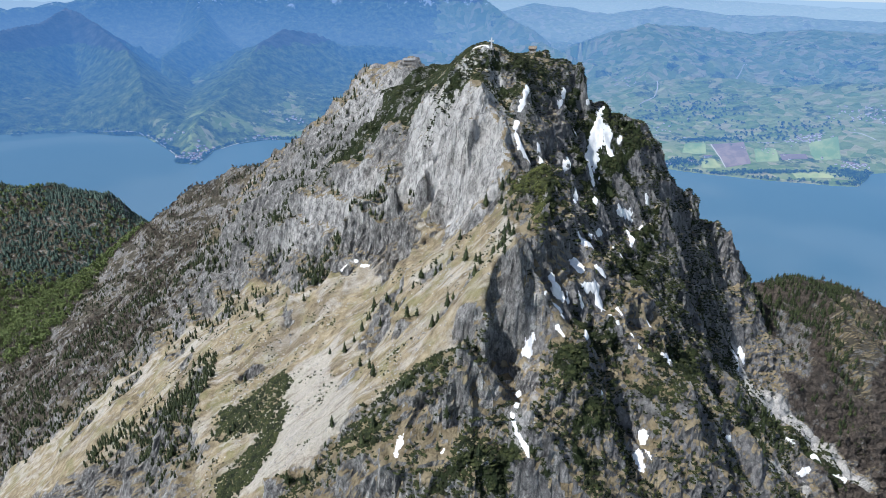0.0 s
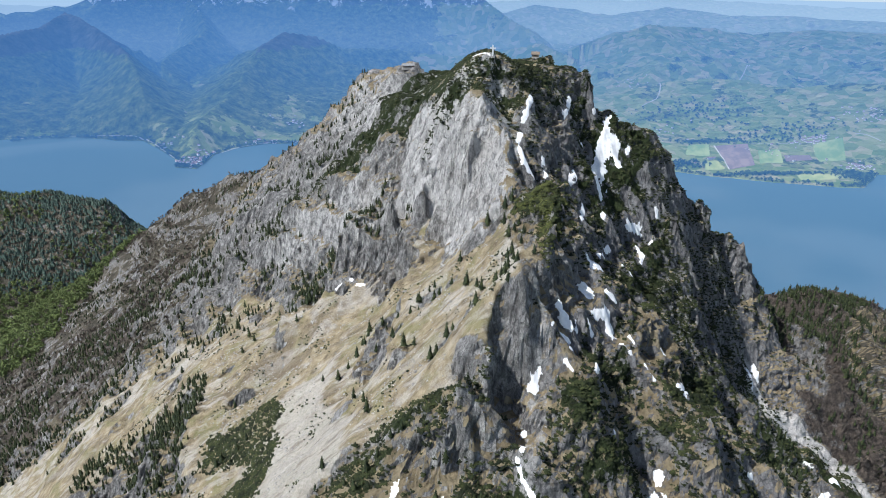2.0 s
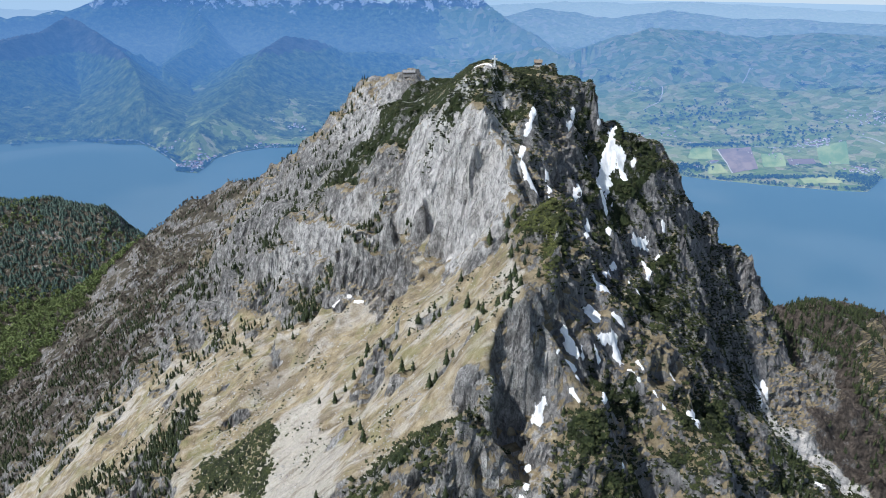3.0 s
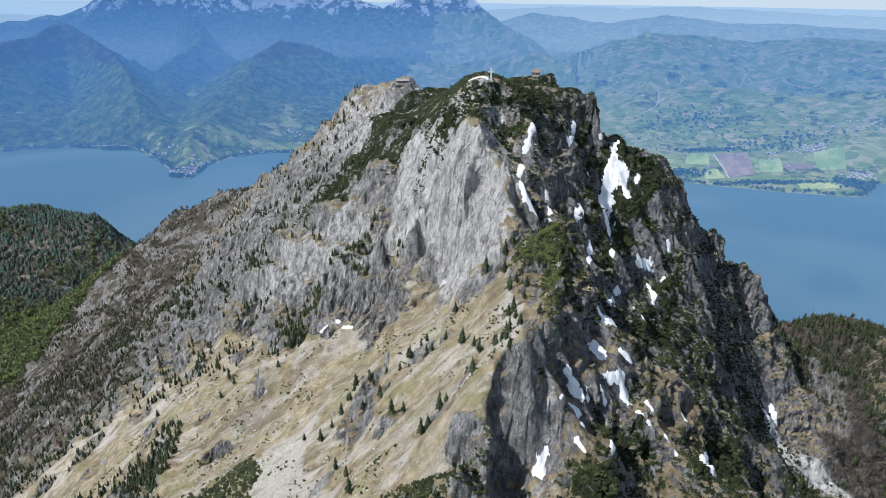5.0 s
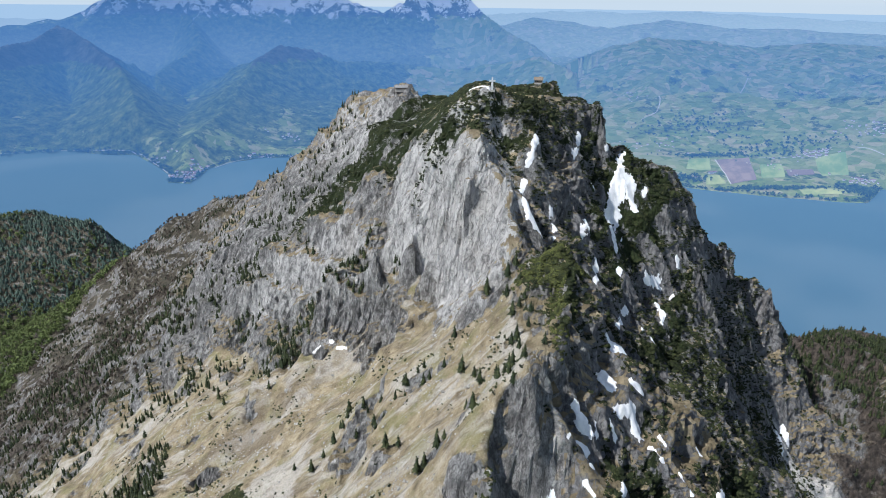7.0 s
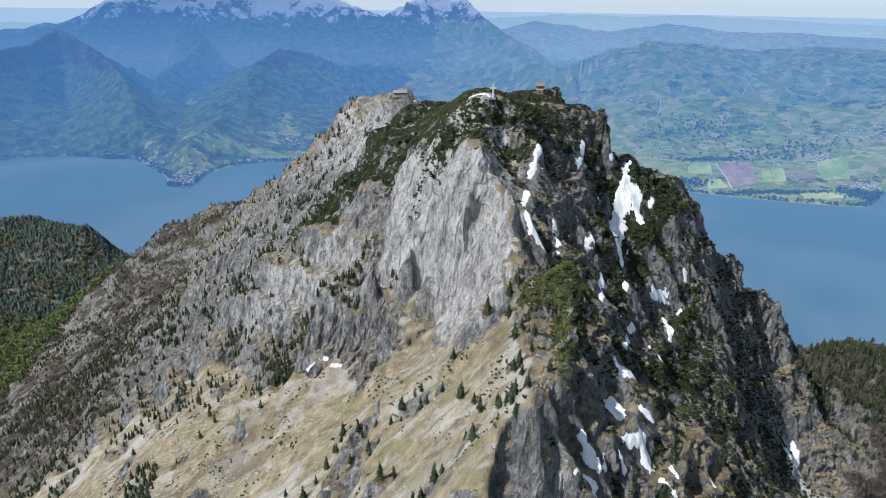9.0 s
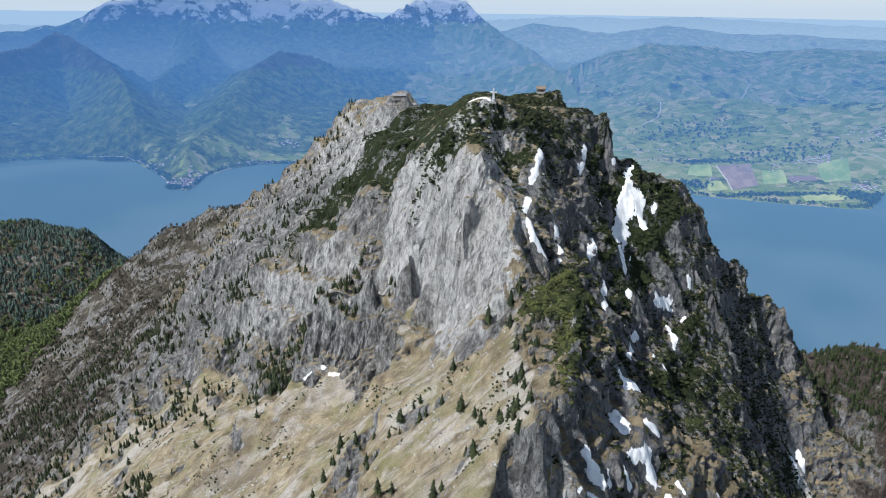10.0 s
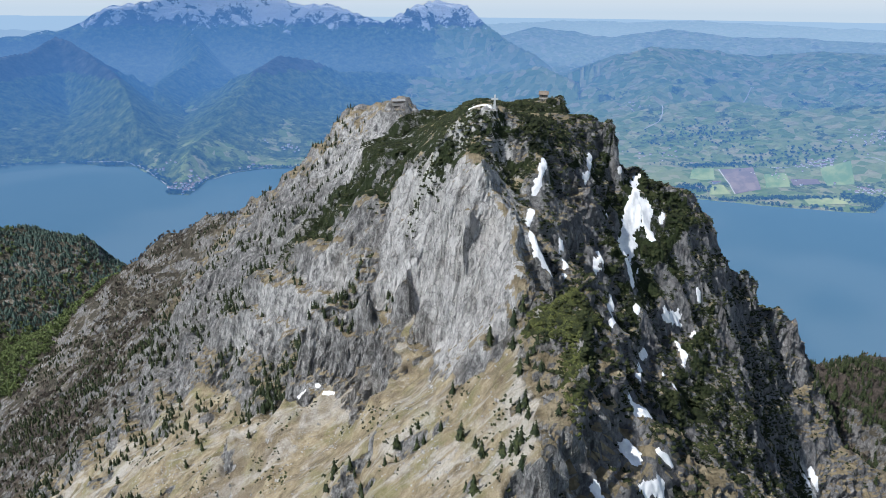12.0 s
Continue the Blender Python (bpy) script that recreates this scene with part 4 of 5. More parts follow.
def far_height(x, y):
    land = np.maximum(inside(BANK_LEFT + BANK_RIGHT, x, y, 40.0), 0)
    xy = np.column_stack([x, y])
    wx, wy = x + 180 * fbm(xy, 1400, 4, seed=81), y + 180 * fbm(xy, 1400, 4, seed=91)
    z = 22 + 90 * (fbm(xy, 2200, 4, seed=101) + 0.4) * smooth(5400, 8000, np.hypot(x, y))
    away = np.full(len(x), 2000.0)
    for crest, fall in RANGES:
        for a, b in zip(crest[:-1], crest[1:]):
            t = np.clip(((wx - a[0]) * (b[0] - a[0]) + (wy - a[1]) * (b[1] - a[1])) / ((b[0] - a[0]) ** 2 + (b[1] - a[1]) ** 2), 0, 1)
            d = np.hypot(wx - a[0] - t * (b[0] - a[0]), wy - a[1] - t * (b[1] - a[1]))
            h = a[2] + t * (b[2] - a[2]) - fall * d * (1 - 0.12 * np.minimum(d / 1500, 1.0))
            away = np.where(h > z, d * min(fall / 0.5, 1.0), away)
            z = np.maximum(z, h)
    # side valleys and runnels deepen away from the crests
    high = smooth(100, 500, z)
    z = z - high * np.minimum(away * 0.30, 240) * np.clip(0.45 - fbm(xy, 1500, 5, 0.5, seed=111, ridged=True), 0, 1.2) - high * np.minimum(20 + away * 0.12, 85) * np.clip(0.35 - fbm(xy, 430, 4, 0.55, seed=113, ridged=True), 0, 1) + 12 * fbm(xy, 300, 3, seed=121)
    z = z * (0.06 + 0.94 * smooth(0.5, 1.0, inside(BANK_LEFT + BANK_RIGHT, x, y, 420.0)))
    return np.where(land > 0.5, np.maximum(z * smooth(0.5, 1.0, land) ** 0.5, 2), -15 - 20 * (1 - land)), land


ring_r = np.concatenate([np.linspace(1500, 4400, 30), np.linspace(4450, 6300, 170), 6300 * 1.0075 ** np.arange(1, 330)])
ring_a = np.concatenate([np.linspace(-42, 42, 900), np.linspace(42, 318, 90)[1:-1]])
RR, AA = np.meshgrid(ring_r, np.radians(ring_a), indexing="ij")
fx, fy = (RR * np.sin(AA)).ravel(), (75 + RR * np.cos(AA)).ravel()
fz, land = far_height(fx, fy)
behind_us = smooth(600, -1200, fy)
fz = np.where(behind_us > 0, fz * (1 - behind_us) + behind_us * (250 + 120 * fbm(np.column_stack([fx, fy]), 2500, 4, seed=131)), fz)
left_side = smooth(300, -900, fx + 500 * fbm(np.column_stack([fx, fy]), 1800, 3, seed=133))
rise_wood = smooth(1200, 1800, fx) * smooth(150, 270, fz) * smooth(9200, 8400, fy)
woods = np.clip(0.1 * rise_wood + smooth(120, 420, fz) * (-0.06 + 0.63 * left_side) + left_side * 0.3 - 0.1 - 0.1 * smooth(500, 0, np.abs(fx + 1500)) * smooth(6400, 6000, fy), -0.3, 0.8)
alp = np.maximum(smooth(780, 1150, fz), 0.75 * smooth(470, 640, fz) * smooth(1200, 0, fx) * smooth(9400, 8900, fy))
snowy = 0.75 * smooth(720, 1280, fz) * smooth(9600, 10600, fy)
far_ground, _ = sheet("backdrop_land", squeeze(np.column_stack([fx, fy, fz])), len(ring_r), len(ring_a), FAR_LAND, [("woods", woods), ("alp", alp), ("snow", snowy), ("plan", np.column_stack([fx, fy, fz]))], closed=True)
tagged(far_ground, "hazy far shore with fields, wooded hills and snowy mountains", "landscape", kind="structure")
lake_r = np.concatenate([np.linspace(900, 6600, 90), [9000, 14000]])
lake_a = np.radians(np.linspace(0, 360, 180, endpoint=False))
RR, AA = np.meshgrid(lake_r, lake_a, indexing="ij")
lake, _ = sheet("water", squeeze(np.column_stack([(RR * np.sin(AA)).ravel(), (75 + RR * np.cos(AA)).ravel(), np.zeros(RR.size)])), len(lake_r), len(lake_a), WATER, closed=True)
tagged(lake, "calm blue lake reflecting the bright hazy sky", "lake", kind="structure")


# ---- plants ----
def leaf_material(name, dark, light, size=2.0):
    k = Nodes(name)
    geo, info = k.put("ShaderNodeNewGeometry"), k.put("ShaderNodeObjectInfo")
    r = k.math("FRACT", k.math("ADD", geo.outputs["Random Per Island"], info.outputs["Random"]))
    c = k.mix(r, dark, light)
    c = k.mix(k.edge(k.grain(size, 4), 0.4, 0.65), c, tuple(v * 0.5 for v in dark))
    k.bsdf.inputs["Roughness"].default_value = 0.75
    return k.colour(c)


NEEDLES = leaf_material("spruce_needles", (0.018, 0.030, 0.013), (0.055, 0.066, 0.024))
SCRUB = leaf_material("dwarf_pine", (0.014, 0.022, 0.009), (0.052, 0.060, 0.020), 6.0)
BARE = leaf_material("bare_twigs", (0.10, 0.083, 0.066), (0.22, 0.185, 0.15))
FRESH = leaf_material("fresh_leaves", (0.10, 0.135, 0.05), (0.21, 0.26, 0.085))
# spruce leaves paler and bluer: the hill's haze is put into their colour
HAZED_SPRUCE = leaf_material("hazed_spruce", (0.048, 0.080, 0.072), (0.095, 0.14, 0.105), 9.0)
BARK = leaf_material("bark", (0.06, 0.045, 0.035), (0.12, 0.10, 0.08), 0.6)

rng = np.random.default_rng(7)


def conifer_shape(tiers, arms, seed):
    """Spruce of unit height: tiers of drooping, ragged boughs. Crown and trunk, as vertices and triangles."""
    r = np.random.default_rng(seed)
    v, f = [], []
    for k in range(tiers):
        u = k / tiers
        z = 0.08 + 0.86 * u
        reach = 0.20 * (1 - u) ** 0.85 + 0.018
        lean = r.normal(0, 0.012, 2)
        top = len(v)
        v.append((lean[0], lean[1], min(z + 0.24 * (1 - u) + 0.07, 1.0)))
        a0 = r.uniform(0, 6.3)
        for a in range(arms):
            ang = a0 + 2 * math.pi * a / arms + r.normal(0, 0.12)
            rr = reach * (r.uniform(0.8, 1.25) if a % 2 == 0 else r.uniform(0.35, 0.6))
            v.append((rr * math.cos(ang) + lean[0], rr * math.sin(ang) + lean[1], z + (0.0 if a % 2 == 0 else 0.05) + r.normal(0, 0.012)))
        for a in range(arms):
            f.append((top, top + 1 + a, top + 1 + (a + 1) % arms))
    tv = [(0.02 * math.cos(a * 1.5708), 0.02 * math.sin(a * 1.5708), -0.12) for a in range(4)] + [(0.008 * math.cos(a * 1.5708), 0.008 * math.sin(a * 1.5708), 0.6) for a in range(4)]
    tf = [t for a in range(4) for t in ((a, (a + 1) % 4, 4 + (a + 1) % 4), (a, 4 + (a + 1) % 4, 4 + a))]
    return np.array(v), np.array(f), np.array(tv), np.array(tf)


def tuft_shape(sprays, seed, tall=0.8, fat=0.55):
    """A low shrub: many short upturned sprays about a common foot."""
    r = np.random.default_rng(seed)
    v, f = [], []
    for k in range(sprays):
        a, out = r.uniform(0, 6.28), math.sqrt(r.uniform(0, 1)) * fat
        c = np.array([out * math.cos(a), out * math.sin(a), r.uniform(0.0, 0.35) * tall * (1.2 - out)])
        n = len(v)
        tip = c + np.array([0.28 * math.cos(a), 0.28 * math.sin(a), 0.55 * tall * (1.25 - out)]) + r.normal(0, 0.07, 3)
        v.append(tip)
        for b in range(4):
            bb = b * 1.571 + r.uniform(-0.3, 0.3)
            v.append(c + np.array([0.34 * math.cos(bb), 0.34 * math.sin(bb), r.uniform(-0.25, 0.05)]))
        for b in range(4):
            f.append((n, n + 1 + b, n + 1 + (b + 1) % 4))
    return np.array(v), np.array(f)


def crown_shape(leaves, seed, size=0.10, bare=False):
    """Broad-leaved tree of unit height: short trunk, limbs and a crown of loose leaf clumps."""
    r = np.random.default_rng(seed)
    v, f = [], []
    for k in range(leaves):
        d = r.normal(0, 1, 3)
        d /= np.linalg.norm(d)
        c = d * np.array([0.27, 0.27, 0.34]) * r.uniform(0.55, 1.05) + np.array([0, 0, 0.6])
        n = len(v)
        if bare:
            side = np.cross(d, r.normal(0, 1, 3)) * 0.016
            v += [c * 0.3 + np.array([0, 0, 0.28]) - side, c * 0.3 + np.array([0, 0, 0.28]) + side, c + side * 3, c * 1.04 - side * 3]
            f += [(n, n + 1, n + 2), (n, n + 2, n + 3)]
        else:
            v += [c + r.normal(0, size, 3) for _ in range(4)]
            f += [(n, n + 1, n + 2), (n, n + 2, n + 3)]
    n = len(v)
    v += [np.array((0.025 * math.cos(a * 1.5708), 0.025 * math.sin(a * 1.5708), -0.1)) for a in range(4)] + [np.array((0.01 * math.cos(a * 1.5708), 0.01 * math.sin(a * 1.5708), 0.6)) for a in range(4)]
    f += [(n + t[0], n + t[1], n + t[2]) for a in range(4) for t in ((a, (a + 1) % 4, 4 + (a + 1) % 4), (a, 4 + (a + 1) % 4, 4 + a))]
    return np.array(v), np.array(f)


def tri_mesh(name, v, f, material):
    me = bpy.data.meshes.new(name)
    me.vertices.add(len(v))
    me.vertices.foreach_set("co", np.ascontiguousarray(v, np.float32).ravel())
    me.loops.add(f.size)
    me.loops.foreach_set("vertex_index", f.astype(np.int32).ravel())
    me.polygons.add(len(f))
    me.polygons.foreach_set("loop_start", np.arange(0, f.size, 3, dtype=np.int32))
    me.polygons.foreach_set("loop_total", np.full(len(f), 3, np.int32))
    me.update(calc_edges=True)
    me.materials.append(material)
    return me


def strewn(name, shapes, spots, heights, material, label, category, flat=1.0):
    """Many plants of a few shapes as one mesh of kind stuff."""
    vs, fs, base = [], [], 0
    pick = rng.integers(0, len(shapes), len(spots))
    for k, (v, f) in enumerate(shapes):
        at, h = spots[pick == k], heights[pick == k]
        if not len(at):
            continue
        a = rng.uniform(0, 6.283, len(at))
        ca, sa = np.cos(a), np.sin(a)
        wide = h * rng.uniform(0.8, 1.2, len(at)) * flat
        x = (v[None, :, 0] * ca[:, None] - v[None, :, 1] * sa[:, None]) * wide[:, None] + at[:, None, 0]
        y = (v[None, :, 0] * sa[:, None] + v[None, :, 1] * ca[:, None]) * wide[:, None] + at[:, None, 1]
        z = v[None, :, 2] * h[:, None] + at[:, None, 2]
        vs.append(np.stack([x, y, z], -1).reshape(-1, 3))
        fs.append((f[None] + (np.arange(len(at)) * len(v))[:, None, None]).reshape(-1, 3) + base)
        base += len(at) * len(v)
    ob = new(name, tri_mesh(name, np.concatenate(vs), np.concatenate(fs), material))
    return tagged(ob, label, category, kind="stuff")


cell = np.outer(np.gradient(gy), np.gradient(gx)).ravel()
PG = P.reshape(len(gy), len(gx), 3)


def strew(density, count, seed):
    """Random places on the ground, by a density at each grid point."""
    r = np.random.default_rng(seed)
    w = np.clip(density, 0, None) * cell
    idx = np.searchsorted(np.cumsum(w) / w.sum(), r.uniform(0, 1, count))
    iy, ix = np.unravel_index(np.clip(idx, 0, len(w) - 1), PG.shape[:2])
    iy, ix = np.clip(iy, 0, PG.shape[0] - 2), np.clip(ix, 0, PG.shape[1] - 2)
    u, t = r.uniform(0, 1, (2, count))
    u, t = u[:, None], t[:, None]
    return (PG[iy, ix] * (1 - u) * (1 - t) + PG[iy, ix + 1] * u * (1 - t) + PG[iy + 1, ix] * (1 - u) * t + PG[iy + 1, ix + 1] * u * t)


def ground_at(x, y):
    """Height of the ground under a place, from its grid."""
    i, j = np.clip(np.searchsorted(gy, y) - 1, 0, len(gy) - 2), np.clip(np.searchsorted(gx, x) - 1, 0, len(gx) - 2)
    near = PG[max(i - 4, 0):i + 6, max(j - 4, 0):j + 6].reshape(-1, 3)
    d = np.hypot(near[:, 0] - x, near[:, 1] - y)
    w = 1 / (d[np.argsort(d)[:4]] + 0.05)
    return float((near[np.argsort(d)[:4], 2] * w).sum() / w.sum())


in_pine = np.clip(0.85 * pine + 2.6 * fbm(XY, 18, 5, 0.65, seed=141) - 0.15, 0, 1.2)
right_side = smooth(30, 70, X - 0.02 * (Y - 300)) * smooth(760, 680, Y) * smooth(330, 260, X) * smooth(235, 262, Y)
front = inside([(-80, 235), (60, 235), (60, 300), (34, 300), (0, 300), (-40, 300), (-80, 290)], X, Y, 6)
thicket = smooth(-0.15, 0.15, fbm(XY, 20, 4, 0.6, seed=151)) * np.maximum(right_side, front)
ledges = 1 - smooth(1.8, 3.0, steep)
rim = rim * ledges * smooth(-0.1, 0.25, fbm(XY, 13, 4, 0.6, seed=155))
scrub_density = smooth(0.35, 0.75, in_pine) * (pine > 0.03) * (1 - 0.5 * meadow) + 0.75 * thicket * ledges
scrub_density += 0.10 * (1 - meadow) * ledges * (1 - far_off) * smooth(0.1, 0.4, fbm(XY, 30, 4, 0.6, seed=161)) * smooth(760, 700, Y) * smooth(-240, -180, X)
scrub_density += 1.2 * rim + 1.6 * inside(PINE_ZONES[10], WX, WY, 3.0)
scrub_density *= smooth(240, 262, Y) * smooth(1100, 1000, Y) * (1 - snowed) * (1 - 0.9 * smooth(0.15, 0.4, tan) * smooth(0.1, -0.15, fbm(XY, 9, 4, 0.6, seed=157)))
spots = strew(scrub_density, 46000, 1)
tufts = [tuft_shape(8, s, 0.75, 0.5) for s in (1, 2, 3, 4)]
strewn("pine_scrub", tufts, spots, rng.uniform(0.7, 1.8, len(spots)), SCRUB, "dark green dwarf pine scrub clinging to the rock ledges", "shrubs", 1.35)

# brighter copy of the dwarf pine, sunlight put into its leaf colour
OLIVE = leaf_material("sunlit_dwarf_pine", (0.028, 0.038, 0.012), (0.10, 0.108, 0.030), 5.0)
knoll = inside([(40, 397), (46, 410), (54, 438), (62, 446), (70, 440), (74, 425), (70, 395), (64, 375), (58, 358), (53, 346), (48, 353), (54, 381), (49, 391)], X, Y, 3.0)
spots = strew(knoll * (1 - snowed) * smooth(-0.2, 0.15, fbm(XY, 9, 4, 0.6, seed=159)), 2600, 31)
strewn("pine_scrub", tufts, spots, rng.uniform(0.7, 1.5, len(spots)), OLIVE, "sunlit olive green dwarf pine on a rounded knoll", "shrubs", 1.4)

# single spruces on the meadow, the crags and the spur
SPRUCES_MEADOW = [(-25, 406), (-50, 427), (-46, 427), (-40, 416), (-53, 419), (-58, 414), (-64, 409), (-76, 420), (-36, 421), (-28, 398), (-1, 334), (4, 332), (7, 331), (-4, 333), (16, 343), (18, 334), (7, 390), (12, 407), (28, 415), (36, 397), (37, 379), (30, 335), (33, 335), (37, 331), (28, 347), (22, 357), (15, 375), (-12, 402), (-3, 393), (0, 391), (-36, 327), (-40, 346), (-19, 360), (-105, 522), (-110, 503), (-158, 548)]
SPRUCES_LOW = [(-59, 300), (-56, 305), (-49, 292), (-42, 284), (-37, 279), (-62, 288), (-48, 275), (-67, 283), (-77, 286), (-146, 401), (-143, 403), (-132, 403), (-135, 397), (-127, 409), (-213, 409), (-209, 411), (-197, 527), (-201, 512), (-206, 504), (-205, 485), (-216, 488), (-237, 515), (-238, 503), (-222, 517), (-249, 502), (-257, 492), (-271, 492), (-32, 286), (-27, 288), (-21, 292), (-16, 292), (19, 261), (53, 283), (4, 278), (0, 268)]
SPRUCES_HIGH = [(-46, 433), (-36, 420), (-48, 423), (14, 376), (20, 365), (-13, 402), (28, 339), (32, 338), (37, 337), (-17, 396), (28, 417), (42, 418), (37, 406), (37, 359), (42, 362), (35, 360), (-112, 512), (-130, 552), (-107, 547), (-86, 524), (-97, 538), (-165, 558), (-165, 535), (-128, 581), (-121, 587), (-86, 564)]
shapes = [conifer_shape(7, 10, s) for s in range(5)]
crowns = [tri_mesh("crown", s[0], s[1], NEEDLES) for s in shapes]
trunks = [tri_mesh("trunk", s[2], s[3], BARK) for s in shapes]


def spruce(x, y, z, tall, k, turn):
    tree = new("spruce_tree")
    tree.matrix_world = pose(x, y, z, 0, 0, turn) @ Matrix.Diagonal((tall * 1.05, tall * 1.05, tall, 1))
    for name, me in (("trunk", trunks[k]), ("crown", crowns[k])):
        part_ob = new(name, me)
        part_ob.parent = tree
    return tree


belts = inside([(-221, 423), (-262, 492), (-244, 532), (-204, 533), (-189, 510), (-187, 442), (-202, 411)], X, Y, 6) + inside([(-131, 550), (-135, 589), (-78, 570), (-43, 540), (-24, 528), (-21, 508), (-41, 510), (-77, 517), (-104, 520)], X, Y, 5)
strip = inside([(-344, 556), (-292, 538), (-248, 529), (-205, 520), (-185, 470), (-234, 500), (-292, 512), (-330, 524)], X, Y, 6) + 0.45 * inside([(-350, 645), (-295, 634), (-261, 648), (-212, 630), (-163, 600), (-120, 578), (-106, 548), (-139, 552), (-167, 565), (-257, 605), (-320, 622)], X, Y, 6) * smooth(-0.05, 0.2, fbm(XY, 14, 4, 0.6, seed=149)) + 0.3 * inside([(-207, 431), (-187, 435), (-163, 396), (-180, 384)], X, Y, 5)
spur_trees = inside([(30, 320), (44, 340), (56, 380), (50, 430), (36, 425), (30, 380)], X, Y, 6)
singles = [(x, y, 1) for x, y in SPRUCES_MEADOW + SPRUCES_LOW + SPRUCES_HIGH]
for p in strew(belts * (1 - smooth(1.8, 2.6, steep)) + 0.5 * spur_trees, 120, 5):
    singles.append((p[0], p[1], 0))
for p in strew((right_side + front) * (0.3 + thicket) * ledges * smooth(470, 380, Y) * (1 - snowed), 40, 6):
    singles.append((p[0], p[1], 0))
for x, y, sure in singles[:298]:
    tall = rng.uniform(5.5, 10.5) if sure else rng.uniform(3.5, 7.5)
    tagged(spruce(x, y, ground_at(x, y), tall, int(rng.integers(0, 5)), rng.uniform(0, 360)), "dark green spruce rooted in the steep mountain slope" if tall > 5 else "small dark spruce rooted among rocks and grass", "tree", "spruces on the mountain")

BOULDER = leaf_material("pale_boulders", (0.26, 0.25, 0.235), (0.50, 0.485, 0.45), 0.7)


def stone_shape(seed):
    r = np.random.default_rng(seed)
    v = np.array([(1, 0, 0), (0, 1, 0), (-1, 0, 0), (0, -1, 0), (0, 0, 1), (0, 0, -1), (0.7, 0.7, 0.5), (-0.7, -0.6, 0.55)], float) * r.uniform(0.6, 1.1, (8, 1))
    f = [(0, 1, 6), (1, 4, 6), (4, 0, 6), (1, 2, 4), (2, 3, 7), (3, 4, 7), (4, 2, 7), (3, 0, 4), (1, 0, 5), (2, 1, 5), (3, 2, 5), (0, 3, 5)]
    return v * np.array([0.5, 0.5, 0.4]), np.array(f)


near_meadow = meadow * smooth(-330, -240, X)
spots = strew(near_meadow * (0.15 + smooth(0.0, 0.4, fbm(XY, 22, 4, 0.6, seed=145))) + 0.06 * scree * meadow + 0.8 * gravel, 6000, 21)
strewn("boulders", [stone_shape(s) for s in (1, 2, 3, 4)], spots, rng.gamma(2.0, 0.32, len(spots)) + 0.2, BOULDER, "pale limestone boulders and rubble strewn over the slope", "stones", 1.2)
spots = strew(near_meadow * smooth(0.1, 0.4, fbm(XY, 15, 4, 0.6, seed=147)), 1100, 22)
strewn("low_shrubs", tufts, spots, rng.uniform(0.5, 1.3, len(spots)), SCRUB, "low dark shrubs scattered over the dry grass", "shrubs", 1.2)

# the woods: spruce belts on the ledges, bare beeches and larches below, fresh green in the valley
small = [conifer_shape(5, 8, s)[:2] for s in (11, 12, 13)]
spots = strew(belts * (1 - smooth(2.0, 3.0, steep)) + 0.6 * (crag > 0.3) * near_meadow.clip(0.2, 1) + 1.1 * strip, 1150, 23)
strewn("spruce_belt", small, spots, rng.uniform(4.5, 9.5, len(spots)), NEEDLES, "dark spruces crowded along the foot of the cliffs", "trees")
bare_shapes = [crown_shape(22, s, bare=True) for s in (21, 22, 23)]
leafy = [crown_shape(26, s, 0.11) for s in (31, 32, 33)]
flank = smooth(-60, -140, X) * smooth(560, 640, Y) * (1 - meadow) * (1 - smooth(2.2, 3.5, steep))
hill = smooth(1480, 1600, Y - 0.15 * (X + 900)) * smooth(-640, -700, X)
clumps = smooth(-0.1, 0.3, fbm(XY, 40, 4, 0.6, seed=171))
near_flank = flank * (0.12 + clumps) * smooth(1300, 1200, Y) * (1 + 2.2 * smooth(950, 800, Y))
spots = strew(near_flank + 0.8 * flank * forest * clumps, 21000, 7)
strewn("spruce_wood", small, spots, rng.uniform(5.0, 10.0, len(spots)), NEEDLES, "dark spruces growing in bands along the rock ledges", "trees")
spots = strew(flank * forest * (0.25 + smooth(0.3, -0.2, fbm(XY, 60, 3, seed=181))) * (1 - hill) * smooth(1700, 1500, Y), 9000, 8)
strewn("bare_wood", bare_shapes, spots, rng.uniform(6.0, 10.0, len(spots)), BARE, "leafless grey-brown trees on the mountain flank", "trees")
right_wood = smooth(310, 360, X) * smooth(560, 620, Y + 0.1 * X) * smooth(1000, 900, Y)
spots = strew(right_wood * (0.04 + 0.4 * clumps ** 2) + 1.0 * inside(FAR_SPRUCES, X, Y, 8.0) + 0.5 * inside([(190, 375), (244, 474), (305, 545), (312, 500), (278, 457), (182, 330)], X, Y, 6.0), 6500, 9)
strewn("spruce_wood", small, spots, rng.uniform(6.0, 11.0, len(spots)), NEEDLES, "dark spruces on the ridge above the lake", "trees")
spots = strew(right_wood * smooth(900, 750, Y), 2600, 10)
strewn("bare_wood", bare_shapes, spots, rng.uniform(5.0, 8.0, len(spots)), BARE, "leafless brown trees on the ridge slope", "trees")
green_patch = smooth(-0.15, 0.25, fbm(XY, 110, 3, seed=191))
spots = strew(hill * (1.15 - green_patch * 0.8), 14000, 11)
strewn("spruce_wood", small, spots, rng.uniform(8.0, 15.0, len(spots)), HAZED_SPRUCE, "dense dark spruce forest on the lakeside hill", "trees", 1.9)
